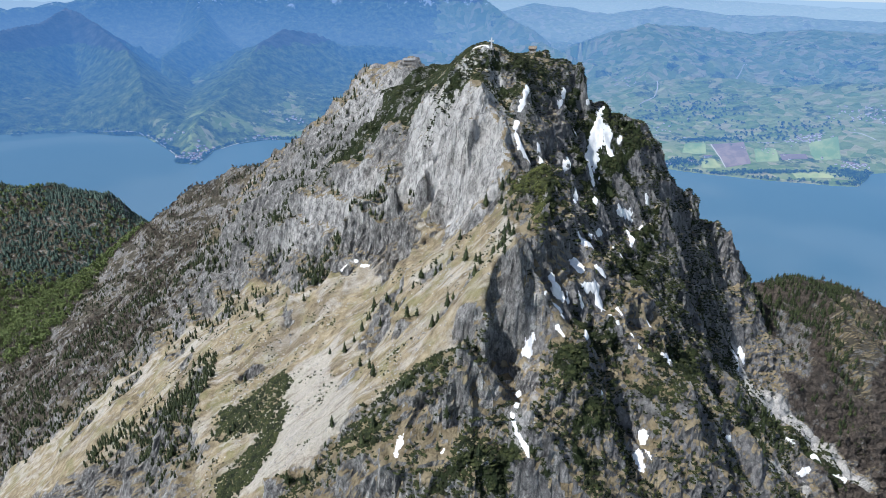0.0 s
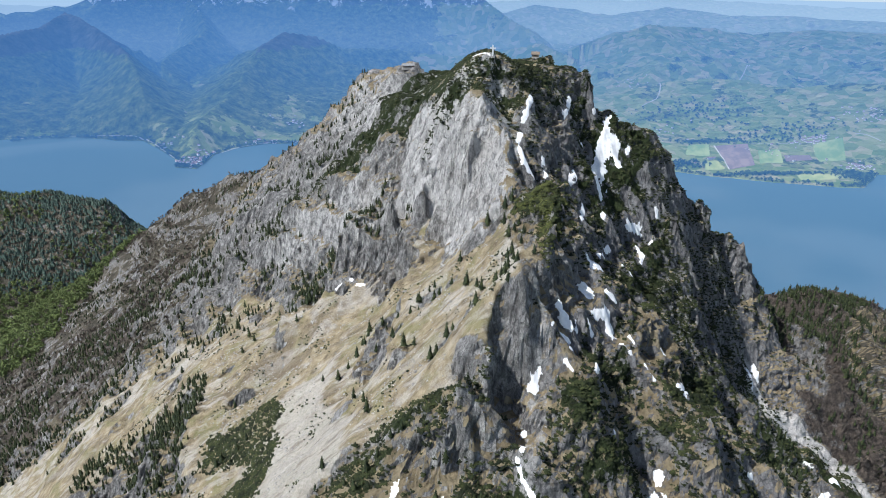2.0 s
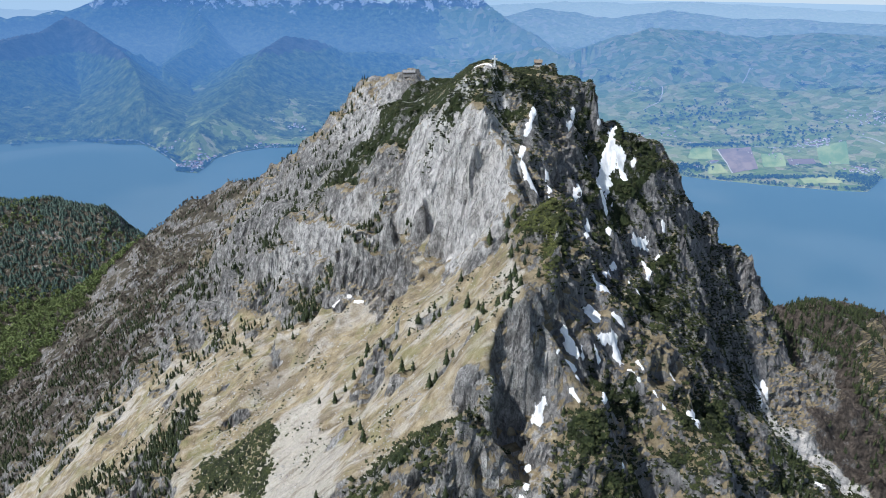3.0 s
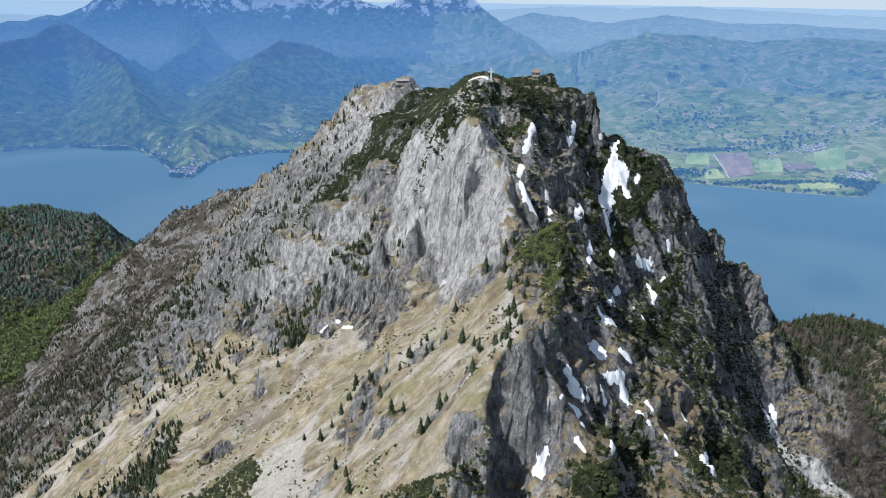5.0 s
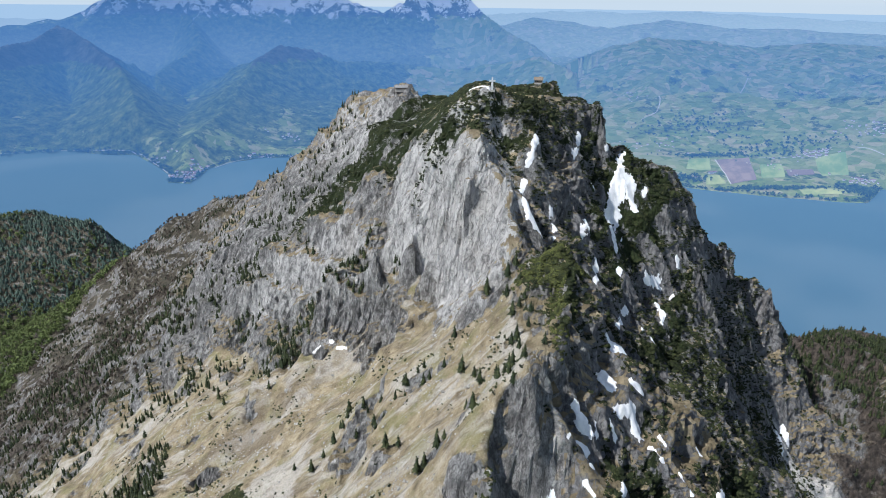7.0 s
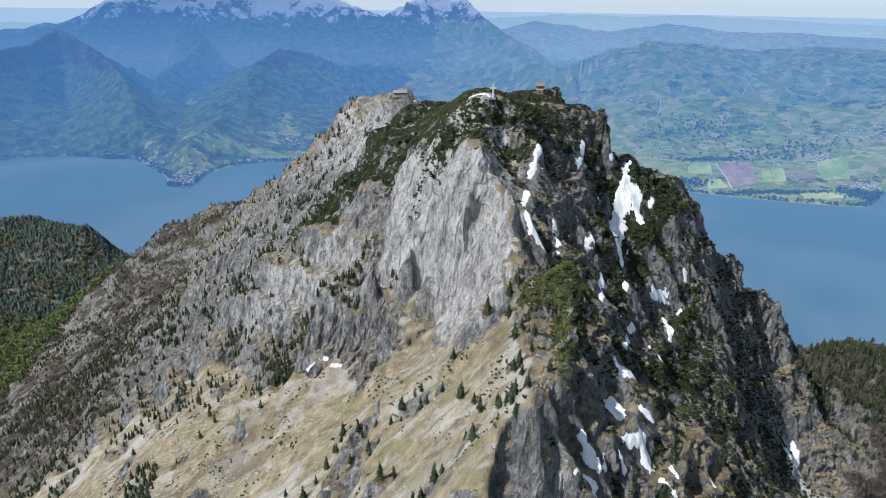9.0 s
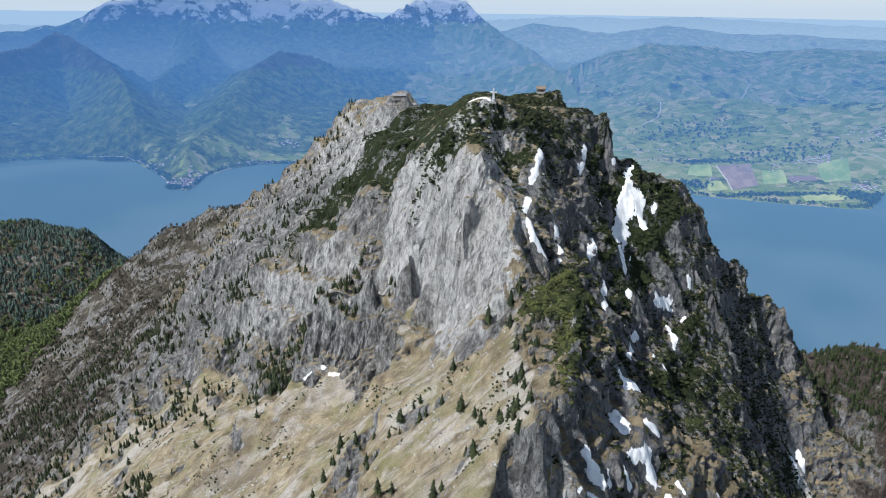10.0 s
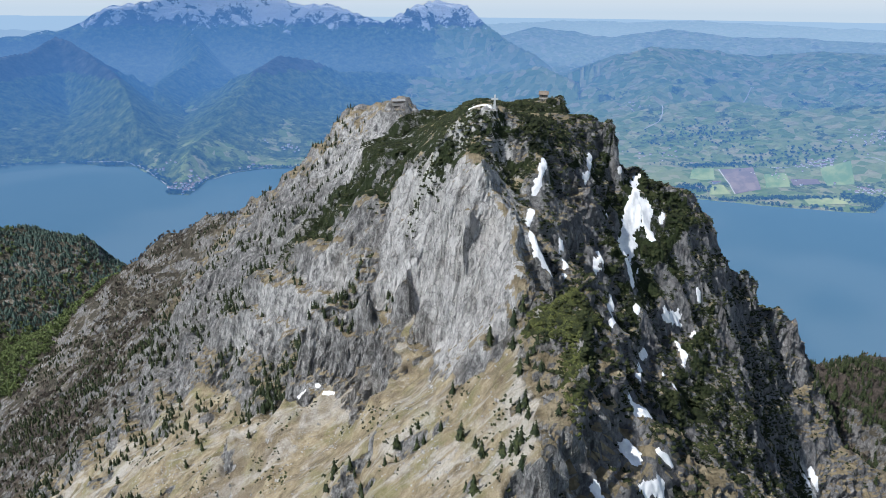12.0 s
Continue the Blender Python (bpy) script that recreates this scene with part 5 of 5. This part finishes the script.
valley = inside([(-784, 1050), (-800, 1176), (-780, 1300), (-700, 1420), (-660, 1450), (-640, 1380), (-670, 1260), (-690, 1130), (-720, 1040)], X, Y, 25) + inside([(-1100, 1250), (-1150, 1500), (-900, 1560), (-800, 1400), (-850, 1150)], X, Y, 40)
spots = strew(hill * green_patch * 0.5 * smooth(1900, 1700, Y) + valley, 3200, 12)
strewn("leafy_wood", leafy, spots, rng.uniform(9.0, 15.0, len(spots)), FRESH, "fresh green spring beeches in the valley wood", "trees", 1.2)


# ---- snow left in the gullies ----
def snow_material():
    k = Nodes("old_snow")
    k.bsdf.inputs["Roughness"].default_value = 0.6
    k.bump(k.grain(2.5, 5), 0.3, 0.5)
    return k.colour(k.ramp(k.grain(4, 6, 0.7), [(0.3, (0.66, 0.67, 0.69)), (0.6, (0.86, 0.87, 0.88))]))


SNOW = snow_material()
NG = np.gradient(PG, axis=0), np.gradient(PG, axis=1)
NG = np.cross(NG[1], NG[0])
NG /= np.linalg.norm(NG, axis=2)[:, :, None]


def snow_patch(course, seed):
    """Snow lying on the ground along a course of (x, y, half width)."""
    c = np.array(course, float)
    reach = c[:, 2].max() * 1.6 + 2
    j0, j1 = np.searchsorted(gx, [c[:, 0].min() - reach - 6, c[:, 0].max() + reach + 6])
    i0, i1 = np.searchsorted(gy, [c[:, 1].min() - reach - 6, c[:, 1].max() + reach + 6])
    n = 4
    rows, cols = (i1 - i0 - 1) * n + 1, (j1 - j0 - 1) * n + 1
    ii, jj = np.linspace(0, i1 - i0 - 1, rows), np.linspace(0, j1 - j0 - 1, cols)
    ia, ja = np.minimum(ii.astype(int), i1 - i0 - 2), np.minimum(jj.astype(int), j1 - j0 - 2)
    u, t = (ii - ia)[:, None, None], (jj - ja)[None, :, None]

    def fine(a):
        a = a[i0:i1, j0:j1]
        return a[ia][:, ja] * (1 - u) * (1 - t) + a[ia][:, ja + 1] * (1 - u) * t + a[ia + 1][:, ja] * u * (1 - t) + a[ia + 1][:, ja + 1] * u * t

    p, nn = fine(PG).reshape(-1, 3), fine(NG).reshape(-1, 3)
    line = np.array([(a, b, ground_at(a, b)) for a, b, _ in c])
    depth = np.full(len(p), -1e9)
    for a, b, wa, wb in zip(line[:-1], line[1:], c[:-1, 2], c[1:, 2]):
        s = np.clip((p - a) @ (b - a) / max((b - a) @ (b - a), 1e-6), 0, 1)
        depth = np.maximum(depth, wa + s * (wb - wa) - np.linalg.norm((p - a - s[:, None] * (b - a)) * (1.0, 1.0, 0.6), axis=1))
    depth += c[:, 2].mean() * (0.9 * fbm(p, 6.5, 4, 0.6, seed=seed) + 0.9 * fbm(p, 2.6, 3, 0.6, seed=seed + 90)) + 0.28 * c[:, 2].mean()
    keep = depth > 0
    p = p + nn * (0.12 + 0.35 * smooth(0, 1.5, depth))[:, None]
    q = np.arange(rows * cols).reshape(rows, cols)
    quads = np.stack([q[:-1, :-1], q[:-1, 1:], q[1:, 1:], q[1:, :-1]], -1).reshape(-1, 4)
    quads = quads[keep[quads].all(1)]
    if not len(quads):
        return
    # the snow that holds together is one patch; what lies apart is another
    mark = np.arange(rows * cols)
    while True:
        least = mark[quads].min(1)
        fresh = mark.copy()
        np.minimum.at(fresh, quads.ravel(), np.repeat(least, 4))
        if (fresh == mark).all():
            break
        mark = fresh[fresh]
    island = mark[quads[:, 0]]
    for key in np.unique(island):
        mine = quads[island == key]
        if len(mine) < 14:
            continue
        used, back = np.unique(mine, return_inverse=True)
        me = bpy.data.meshes.new("snow_patch")
        me.from_pydata(p[used].tolist(), [], back.reshape(-1, 4).tolist())
        me.polygons.foreach_set("use_smooth", np.ones(len(me.polygons), bool))
        me.materials.append(SNOW)
        big = len(mine) > 900
        tagged(new("snow_patch", me), "broad white field of old snow in a rock gully" if big else "small white remnant of old snow between dark rocks", "snow", "snow patches on the mountain")


for k, course in enumerate(COURSES):
    snow_patch(course, 200 + k)


# ---- on the summit ----
def plain_material(name, a, b, size=1.0, rough=0.8, metal=0.0):
    k = Nodes(name)
    k.bsdf.inputs["Roughness"].default_value, k.bsdf.inputs["Metallic"].default_value = rough, metal
    k.bump(k.grain(size * 0.3, 4), 0.02, 0.4)
    return k.colour(k.mix(k.edge(k.grain(size, 5), 0.35, 0.65), a, b))


STEEL = plain_material("galvanised_steel", (0.62, 0.63, 0.64), (0.75, 0.76, 0.77), 0.5, 0.45, 0.3)
STONE = plain_material("cairn_stone", (0.30, 0.29, 0.27), (0.48, 0.46, 0.43), 0.5)
SHINGLE = plain_material("weathered_shingles", (0.14, 0.115, 0.09), (0.24, 0.20, 0.16), 0.6)
TIN = plain_material("grey_tin_roof", (0.20, 0.205, 0.21), (0.30, 0.305, 0.31), 1.5, 0.6)
PLASTER = plain_material("pale_plaster", (0.60, 0.58, 0.54), (0.74, 0.72, 0.68), 1.2)
TILE = plain_material("red_brown_tiles", (0.24, 0.11, 0.075), (0.36, 0.19, 0.13), 1.5)
GLASS = plain_material("window_glass", (0.02, 0.025, 0.03), (0.04, 0.045, 0.05), 1.0, 0.08)


def box(bm, x0, y0, z0, x1, y1, z1):
    c = bmesh.ops.create_cube(bm, size=1.0)["verts"]
    for v in c:
        v.co = (x0 + (v.co.x + 0.5) * (x1 - x0), y0 + (v.co.y + 0.5) * (y1 - y0), z0 + (v.co.z + 0.5) * (z1 - z0))
    return c


def part(name, bm, material, parent, label=""):
    me = bpy.data.meshes.new(name)
    bm.to_mesh(me)
    bm.free()
    me.materials.append(material)
    ob = new(name, me)
    ob.parent = parent
    return tagged(ob, label) if label else ob


def summit_cross(x, y, z, tall):
    root = new("summit_cross")
    root.location = (x, y, z)
    bm = bmesh.new()
    for k in range(4):
        w0, z0, z1 = 0.62 - 0.07 * k, 0.4 + k * (tall - 0.4) / 4, 0.4 + (k + 1) * (tall - 0.4) / 4
        box(bm, -w0, -0.35, z0, w0, 0.35, z1)
        box(bm, -w0 - 0.08, -0.43, z1 - 0.12, w0 + 0.08, 0.43, z1 + 0.02)
    part("upright", bm, STEEL, root, "pale clad steel upright")
    bm = bmesh.new()
    box(bm, -tall * 0.21, -0.3, tall * 0.66, tall * 0.21, 0.3, tall * 0.78)
    for sx in (-1, 1):
        box(bm, sx * tall * 0.21 - 0.1, -0.38, tall * 0.65, sx * tall * 0.21 + 0.1, 0.38, tall * 0.79)
    part("crossarm", bm, STEEL, root)
    bm = bmesh.new()
    r = random.Random(3)
    for k in range(26):
        a, d = r.uniform(0, 6.28), r.uniform(0.2, 1.7)
        s = r.uniform(0.3, 0.6)
        h = (1.8 - d) * r.uniform(0.2, 0.6)
        for v in bmesh.ops.create_icosphere(bm, subdivisions=1, radius=s)["verts"]:
            v.co = Vector((v.co.x * r.uniform(0.8, 1.2) + d * math.cos(a), v.co.y * r.uniform(0.8, 1.2) + d * math.sin(a), v.co.z * 0.7 + h - 0.3))
    part("cairn", bm, STONE, root, "heap of pale stones")
    for a in range(4):
        bm = bmesh.new()
        box(bm, -0.03, -0.03, 0, 0.03, 0.03, tall * 0.62)
        ob = part("guy_rod", bm, STEEL, root)
        ob.matrix_local = pose(2.2 * math.cos(a * 1.57 + 0.78), 2.2 * math.sin(a * 1.57 + 0.78), 0, 0, 0, 0) @ Vector((-2.2 * math.cos(a * 1.57 + 0.78), -2.2 * math.sin(a * 1.57 + 0.78), tall * 0.6)).to_track_quat("Z", "Y").to_matrix().to_4x4()
    return tagged(root, "tall pale steel cross on a cairn of stones", "summit cross")


def hut(x, y, z, turn, wide, deep, high, roof_h, walls, roofing, windows):
    """A mountain hut: walls on a stone base, gable roof, shuttered windows, door, chimney."""
    root = new("mountain_hut")
    root.matrix_world = pose(x, y, z, 0, 0, turn)
    w, d = wide / 2, deep / 2
    bm = bmesh.new()
    box(bm, -w - 0.15, -d - 0.15, -3.0, w + 0.15, d + 0.15, 0.5)
    part("stone_base", bm, STONE, root)
    bm = bmesh.new()
    box(bm, -w, -d, 0.4, w, d, high)
    g = [bm.verts.new(c) for c in ((-w, -d, high), (-w, d, high), (-w, 0, high + roof_h), (w, -d, high), (w, d, high), (w, 0, high + roof_h))]
    bm.faces.new((g[0], g[2], g[1]))
    bm.faces.new((g[3], g[4], g[5]))
    part("wall", bm, walls, root)
    bm = bmesh.new()
    for s in (-1, 1):
        a = [(-w - 0.7, s * (d + 0.8), high - roof_h * 0.8 / d * 0.9), (w + 0.7, s * (d + 0.8), high - roof_h * 0.8 / d * 0.9), (w + 0.7, 0, high + roof_h + 0.1), (-w - 0.7, 0, high + roof_h + 0.1)]
        lo = [bm.verts.new(c) for c in a]
        hi = [bm.verts.new((c[0], c[1], c[2] + 0.3)) for c in a]
        bm.faces.new(lo)
        bm.faces.new(hi)
        for k in range(4):
            bm.faces.new((lo[k], lo[(k + 1) % 4], hi[(k + 1) % 4], hi[k]))
    roof = part("roof", bm, roofing, root)
    bm = bmesh.new()
    box(bm, w * 0.3 - 0.4, -0.4 + d * 0.3, high, w * 0.3 + 0.4, 0.4 + d * 0.3, high + roof_h + 1.2)
    part("chimney", bm, STONE, roof)
    for k in range(windows):
        xx = -w + (k + 0.5) * wide / windows
        if k == windows // 2:
            bm = bmesh.new()
            box(bm, xx - 0.5, -d - 0.06, 0.5, xx + 0.5, -d + 0.05, 2.5)
            part("door", bm, SHINGLE, root, "dark wooden door")
            continue
        bm = bmesh.new()
        box(bm, xx - 0.6, -d - 0.08, 1.2, xx + 0.6, -d + 0.05, 2.5)
        frame_ob = part("window", bm, PLASTER, root)
        bm = bmesh.new()
        box(bm, xx - 0.48, -d - 0.12, 1.32, xx + 0.48, -d - 0.05, 2.38)
        part("pane", bm, GLASS, frame_ob)
    return root


summit_cross(34.0, 516.5, ground_at(34, 516.5) + 0.6, 8.0)
tagged(hut(-50, 1016, ground_at(-50, 1016) - 0.4, 12, 16, 8, 2.8, 2.0, SHINGLE, TIN, 7), "long shingled mountain hut with a grey tin roof", "hut")
tagged(hut(-30, 1006, ground_at(-30, 1006) - 0.2, -15, 5, 4, 2.2, 1.1, PLASTER, TIN, 3), "small pale outbuilding beside the mountain hut", "hut")
tagged(hut(92, 744, ground_at(92, 744) + 0.5, -10, 7, 6, 3.2, 2.0, SHINGLE, SHINGLE, 4), "small brown shingled hut on the summit knoll", "hut")


# ---- the far shore: fields, roads, villages, trees by the water ----
def far_point(x, y, up=0.0):
    z, _ = far_height(np.atleast_1d(np.asarray(x, float)), np.atleast_1d(np.asarray(y, float)))
    return squeeze(np.column_stack([np.atleast_1d(x), np.atleast_1d(y), np.maximum(z, 1.0) + up]))


def far_material(name, a, b, size):
    k = Nodes(name)
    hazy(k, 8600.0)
    return k.colour(k.mix(k.edge(k.grain(size, 5), 0.4, 0.62), a, b))


PLOUGHED = far_material("ploughed_earth", (0.20, 0.145, 0.11), (0.30, 0.225, 0.175), 90)
RAPE = far_material("yellow_green_crop", (0.26, 0.32, 0.09), (0.42, 0.44, 0.15), 120)
GRASSLAND = far_material("bright_meadow", (0.17, 0.26, 0.06), (0.33, 0.39, 0.13), 120)
GRAVEL_ROAD = far_material("pale_road", (0.50, 0.48, 0.44), (0.62, 0.60, 0.56), 30)
FAR_WALL = far_material("far_house_walls", (0.68, 0.65, 0.60), (0.80, 0.78, 0.74), 20)
FAR_ROOF = far_material("far_house_roofs", (0.26, 0.15, 0.11), (0.38, 0.30, 0.26), 30)
FAR_TREES = far_material("far_tree_leaves", (0.03, 0.06, 0.02), (0.10, 0.16, 0.04), 25)


def field(corners, material, label):
    c = np.array(corners, float)
    u, v = np.meshgrid(np.linspace(0, 1, 14), np.linspace(0, 1, 14))
    u, v = u.ravel()[:, None], v.ravel()[:, None]
    xy = c[0] * (1 - u) * (1 - v) + c[1] * u * (1 - v) + c[2] * u * v + c[3] * (1 - u) * v
    ob, _ = sheet("field", far_point(xy[:, 0], xy[:, 1], 4.0), 14, 14, material)
    return tagged(ob, label, "field", kind="structure")


field([(2304, 5799), (2610, 5871), (2391, 5193), (2154, 5071)], PLOUGHED, "reddish brown ploughed field near the lake shore")
field([(2015, 5277), (2140, 5290), (2120, 5078), (1963, 5049)], RAPE, "yellow-green crop field beside a farm")
field([(2744, 5486), (2976, 5522), (2911, 5346), (2681, 5299)], PLOUGHED, "small brown ploughed plot among meadows")
field([(2612, 5663), (2817, 5713), (2640, 5262), (2444, 5230)], GRASSLAND, "bright green meadow beside the ploughed field")
field([(3093, 5726), (3353, 5766), (3170, 5345), (2940, 5298)], GRASSLAND, "green meadow next to the lakeside village")
field([(2100, 5860), (2270, 5850), (2125, 5420), (1947, 5475)], GRASSLAND, "wide bright green meadow above the shore")
field([(2588, 4965), (3004, 4962), (2901, 4826), (2569, 4812)], RAPE, "yellow-green crop strip near the point")


def road(course, wide, label):
    c = np.array(course, float)
    for _ in range(3):            # round off the bends
        c = np.concatenate([c[:1], np.stack([0.75 * c[:-1] + 0.25 * c[1:], 0.25 * c[:-1] + 0.75 * c[1:]], 1).reshape(-1, 2), c[-1:]])
    s = np.linspace(0, len(c) - 1, (len(c) - 1) * 3 + 1)
    x, y = np.interp(s, np.arange(len(c)), c[:, 0]), np.interp(s, np.arange(len(c)), c[:, 1])
    dx, dy = np.gradient(x), np.gradient(y)
    n = np.hypot(dx, dy)
    ox, oy = -dy / n * wide / 2, dx / n * wide / 2
    px_, py_ = np.column_stack([x - ox, x + ox]).ravel(), np.column_stack([y - oy, y + oy]).ravel()
    ob, _ = sheet("road", far_point(px_, py_, 6.0), len(s), 2, GRAVEL_ROAD)
    return tagged(ob, label, "road", kind="structure")


road([(-3700, 5790), (-3460, 5915), (-3164, 5990), (-2830, 5895), (-2600, 5900), (-2350, 5600), (-2090, 5240)], 8, "pale road along the lake shore")
road([(-1790, 5430), (-1720, 5640), (-1520, 5830), (-1209, 5890), (-800, 5900)], 8, "pale road along the bay")
road([(2529, 7536), (2834, 7708), (3132, 7886), (3352, 8121), (3677, 8559)], 11, "pale road over a distant rise")
road([(1963, 6944), (2084, 7036), (2182, 7152), (2274, 7386), (2276, 7579), (2235, 7728)], 10, "pale winding country road")
road([(2296, 5805), (2146, 5068)], 8, "narrow farm track beside the ploughed field")
road([(3476, 5814), (3559, 5790), (3576, 5602)], 12, "pale road at the edge of the town")
road([(2593, 5890), (2969, 5790), (3303, 5880)], 6, "narrow lane between meadows and village")

# houses in true size, drawn in with the land they stand on
house_bm = bmesh.new()
box(house_bm, -6, -5, -3, 6, 5, 6)
wall_me = bpy.data.meshes.new("wall")
house_bm.to_mesh(wall_me)
house_bm.free()
wall_me.materials.append(FAR_WALL)
roof_bm = bmesh.new()
rv = [roof_bm.verts.new(c) for c in ((-7, -6, 5.6), (7, -6, 5.6), (7, 6, 5.6), (-7, 6, 5.6), (-7, 0, 10), (7, 0, 10))]
for f in ((0, 1, 5, 4), (2, 3, 4, 5), (0, 4, 3), (1, 2, 5), (0, 3, 2, 1)):
    roof_bm.faces.new([rv[i] for i in f])
roof_me = bpy.data.meshes.new("roof")
roof_bm.to_mesh(roof_me)
roof_bm.free()
roof_me.materials.append(FAR_ROOF)


def far_house(x, y, turn, size, long_, label):
    z, on_land = far_height(np.array([x]), np.array([y]))
    if on_land[0] < 0.55:
        return
    true = np.array([[x, y, max(float(z[0]), 1.0) + 2.0]])
    at = squeeze(true)[0]
    c = np.array(AIR_CENTRE)
    s = np.linalg.norm(at - c) / np.linalg.norm(true[0] - c) * size
    root = new("house")
    root.matrix_world = pose(*at, 0, 0, turn) @ Matrix.Diagonal((s * long_, s, s, 1))
    for name, me in (("wall", wall_me), ("roof", roof_me)):
        new(name, me).parent = root
    tagged(root, label, "house", "houses on the far shore")


hr = random.Random(11)
VILLAGES = [((-1917, 5154), 110, 130, 46, "white house with a brown roof in the lakeside village"), ((-1870, 5330), 80, 90, 24, "white house with a brown roof in the lakeside village"), ((-1512, 5830), 170, 60, 22, "pale house along the shore of the bay"), ((-2250, 5640), 130, 60, 12, "pale house along the lake road"), ((-1400, 6480), 150, 120, 14, "pale house in a hillside hamlet"), ((3122, 5818), 170, 70, 40, "white house in the village on the plain"), ((3818, 6158), 220, 200, 60, "white house at the edge of the town"), ((3188, 5190), 130, 90, 26, "white house near the wooded point"), ((1700, 5205), 120, 50, 24, "white house near the shore"), ((2180, 7925), 200, 150, 24, "pale farmhouse on the rolling fields"), ((2000, 6300), 300, 250, 16, "pale farmhouse on the rolling fields"), ((2700, 5600), 260, 160, 12, "pale farmhouse between the fields")]
for (cx, cy), rx, ry, count, label in VILLAGES:
    for k in range(count):
        far_house(cx + hr.gauss(0, rx * 0.6), cy + hr.gauss(0, ry * 0.6), hr.uniform(0, 180), hr.uniform(0.75, 1.35), hr.uniform(0.9, 1.7), label)
far_house(2110, 5350, 15, 1.6, 3.2, "long white farm hall beside a field")
far_house(-1890, 5060, 70, 1.7, 1.6, "large white church on the wooded point")

tr = np.random.default_rng(5)
shore = np.array(BANK_LEFT[1:-2] + BANK_RIGHT[:10], float)
spots = []
for a, b in zip(shore[:-1], shore[1:]):
    n = int(np.hypot(*(b - a)) / 9)
    if np.hypot(*(b - a)) > 900:
        continue
    t = tr.uniform(0, 1, n)[:, None]
    spots.append(a + (b - a) * t + np.column_stack([tr.normal(0, 16, n), np.abs(tr.normal(35, 28, n))]))
for (cx, cy), rx, ry, n in (((3040, 4950), 120, 90, 260), ((2450, 4960), 300, 30, 260), ((1850, 5200), 160, 90, 150), ((2300, 5950), 300, 60, 110), ((2900, 6000), 500, 200, 160), ((-1950, 5020), 40, 25, 60), ((2400, 6700), 500, 300, 200)):
    spots.append(np.column_stack([tr.normal(cx, rx * 0.6, n), tr.normal(cy, ry * 0.6, n)]))
spots = np.concatenate(spots)
zz, on_land = far_height(spots[:, 0], spots[:, 1])
spots, zz = spots[on_land > 0.5], zz[on_land > 0.5]
at = squeeze(np.column_stack([spots, np.maximum(zz, 1.0) + 2]))
strewn("shore_trees", [crown_shape(20, s, 0.16) for s in (41, 42, 43)], at, tr.uniform(8, 16, len(at)), FAR_TREES, "green trees and hedges along the far shore", "trees", 1.3)
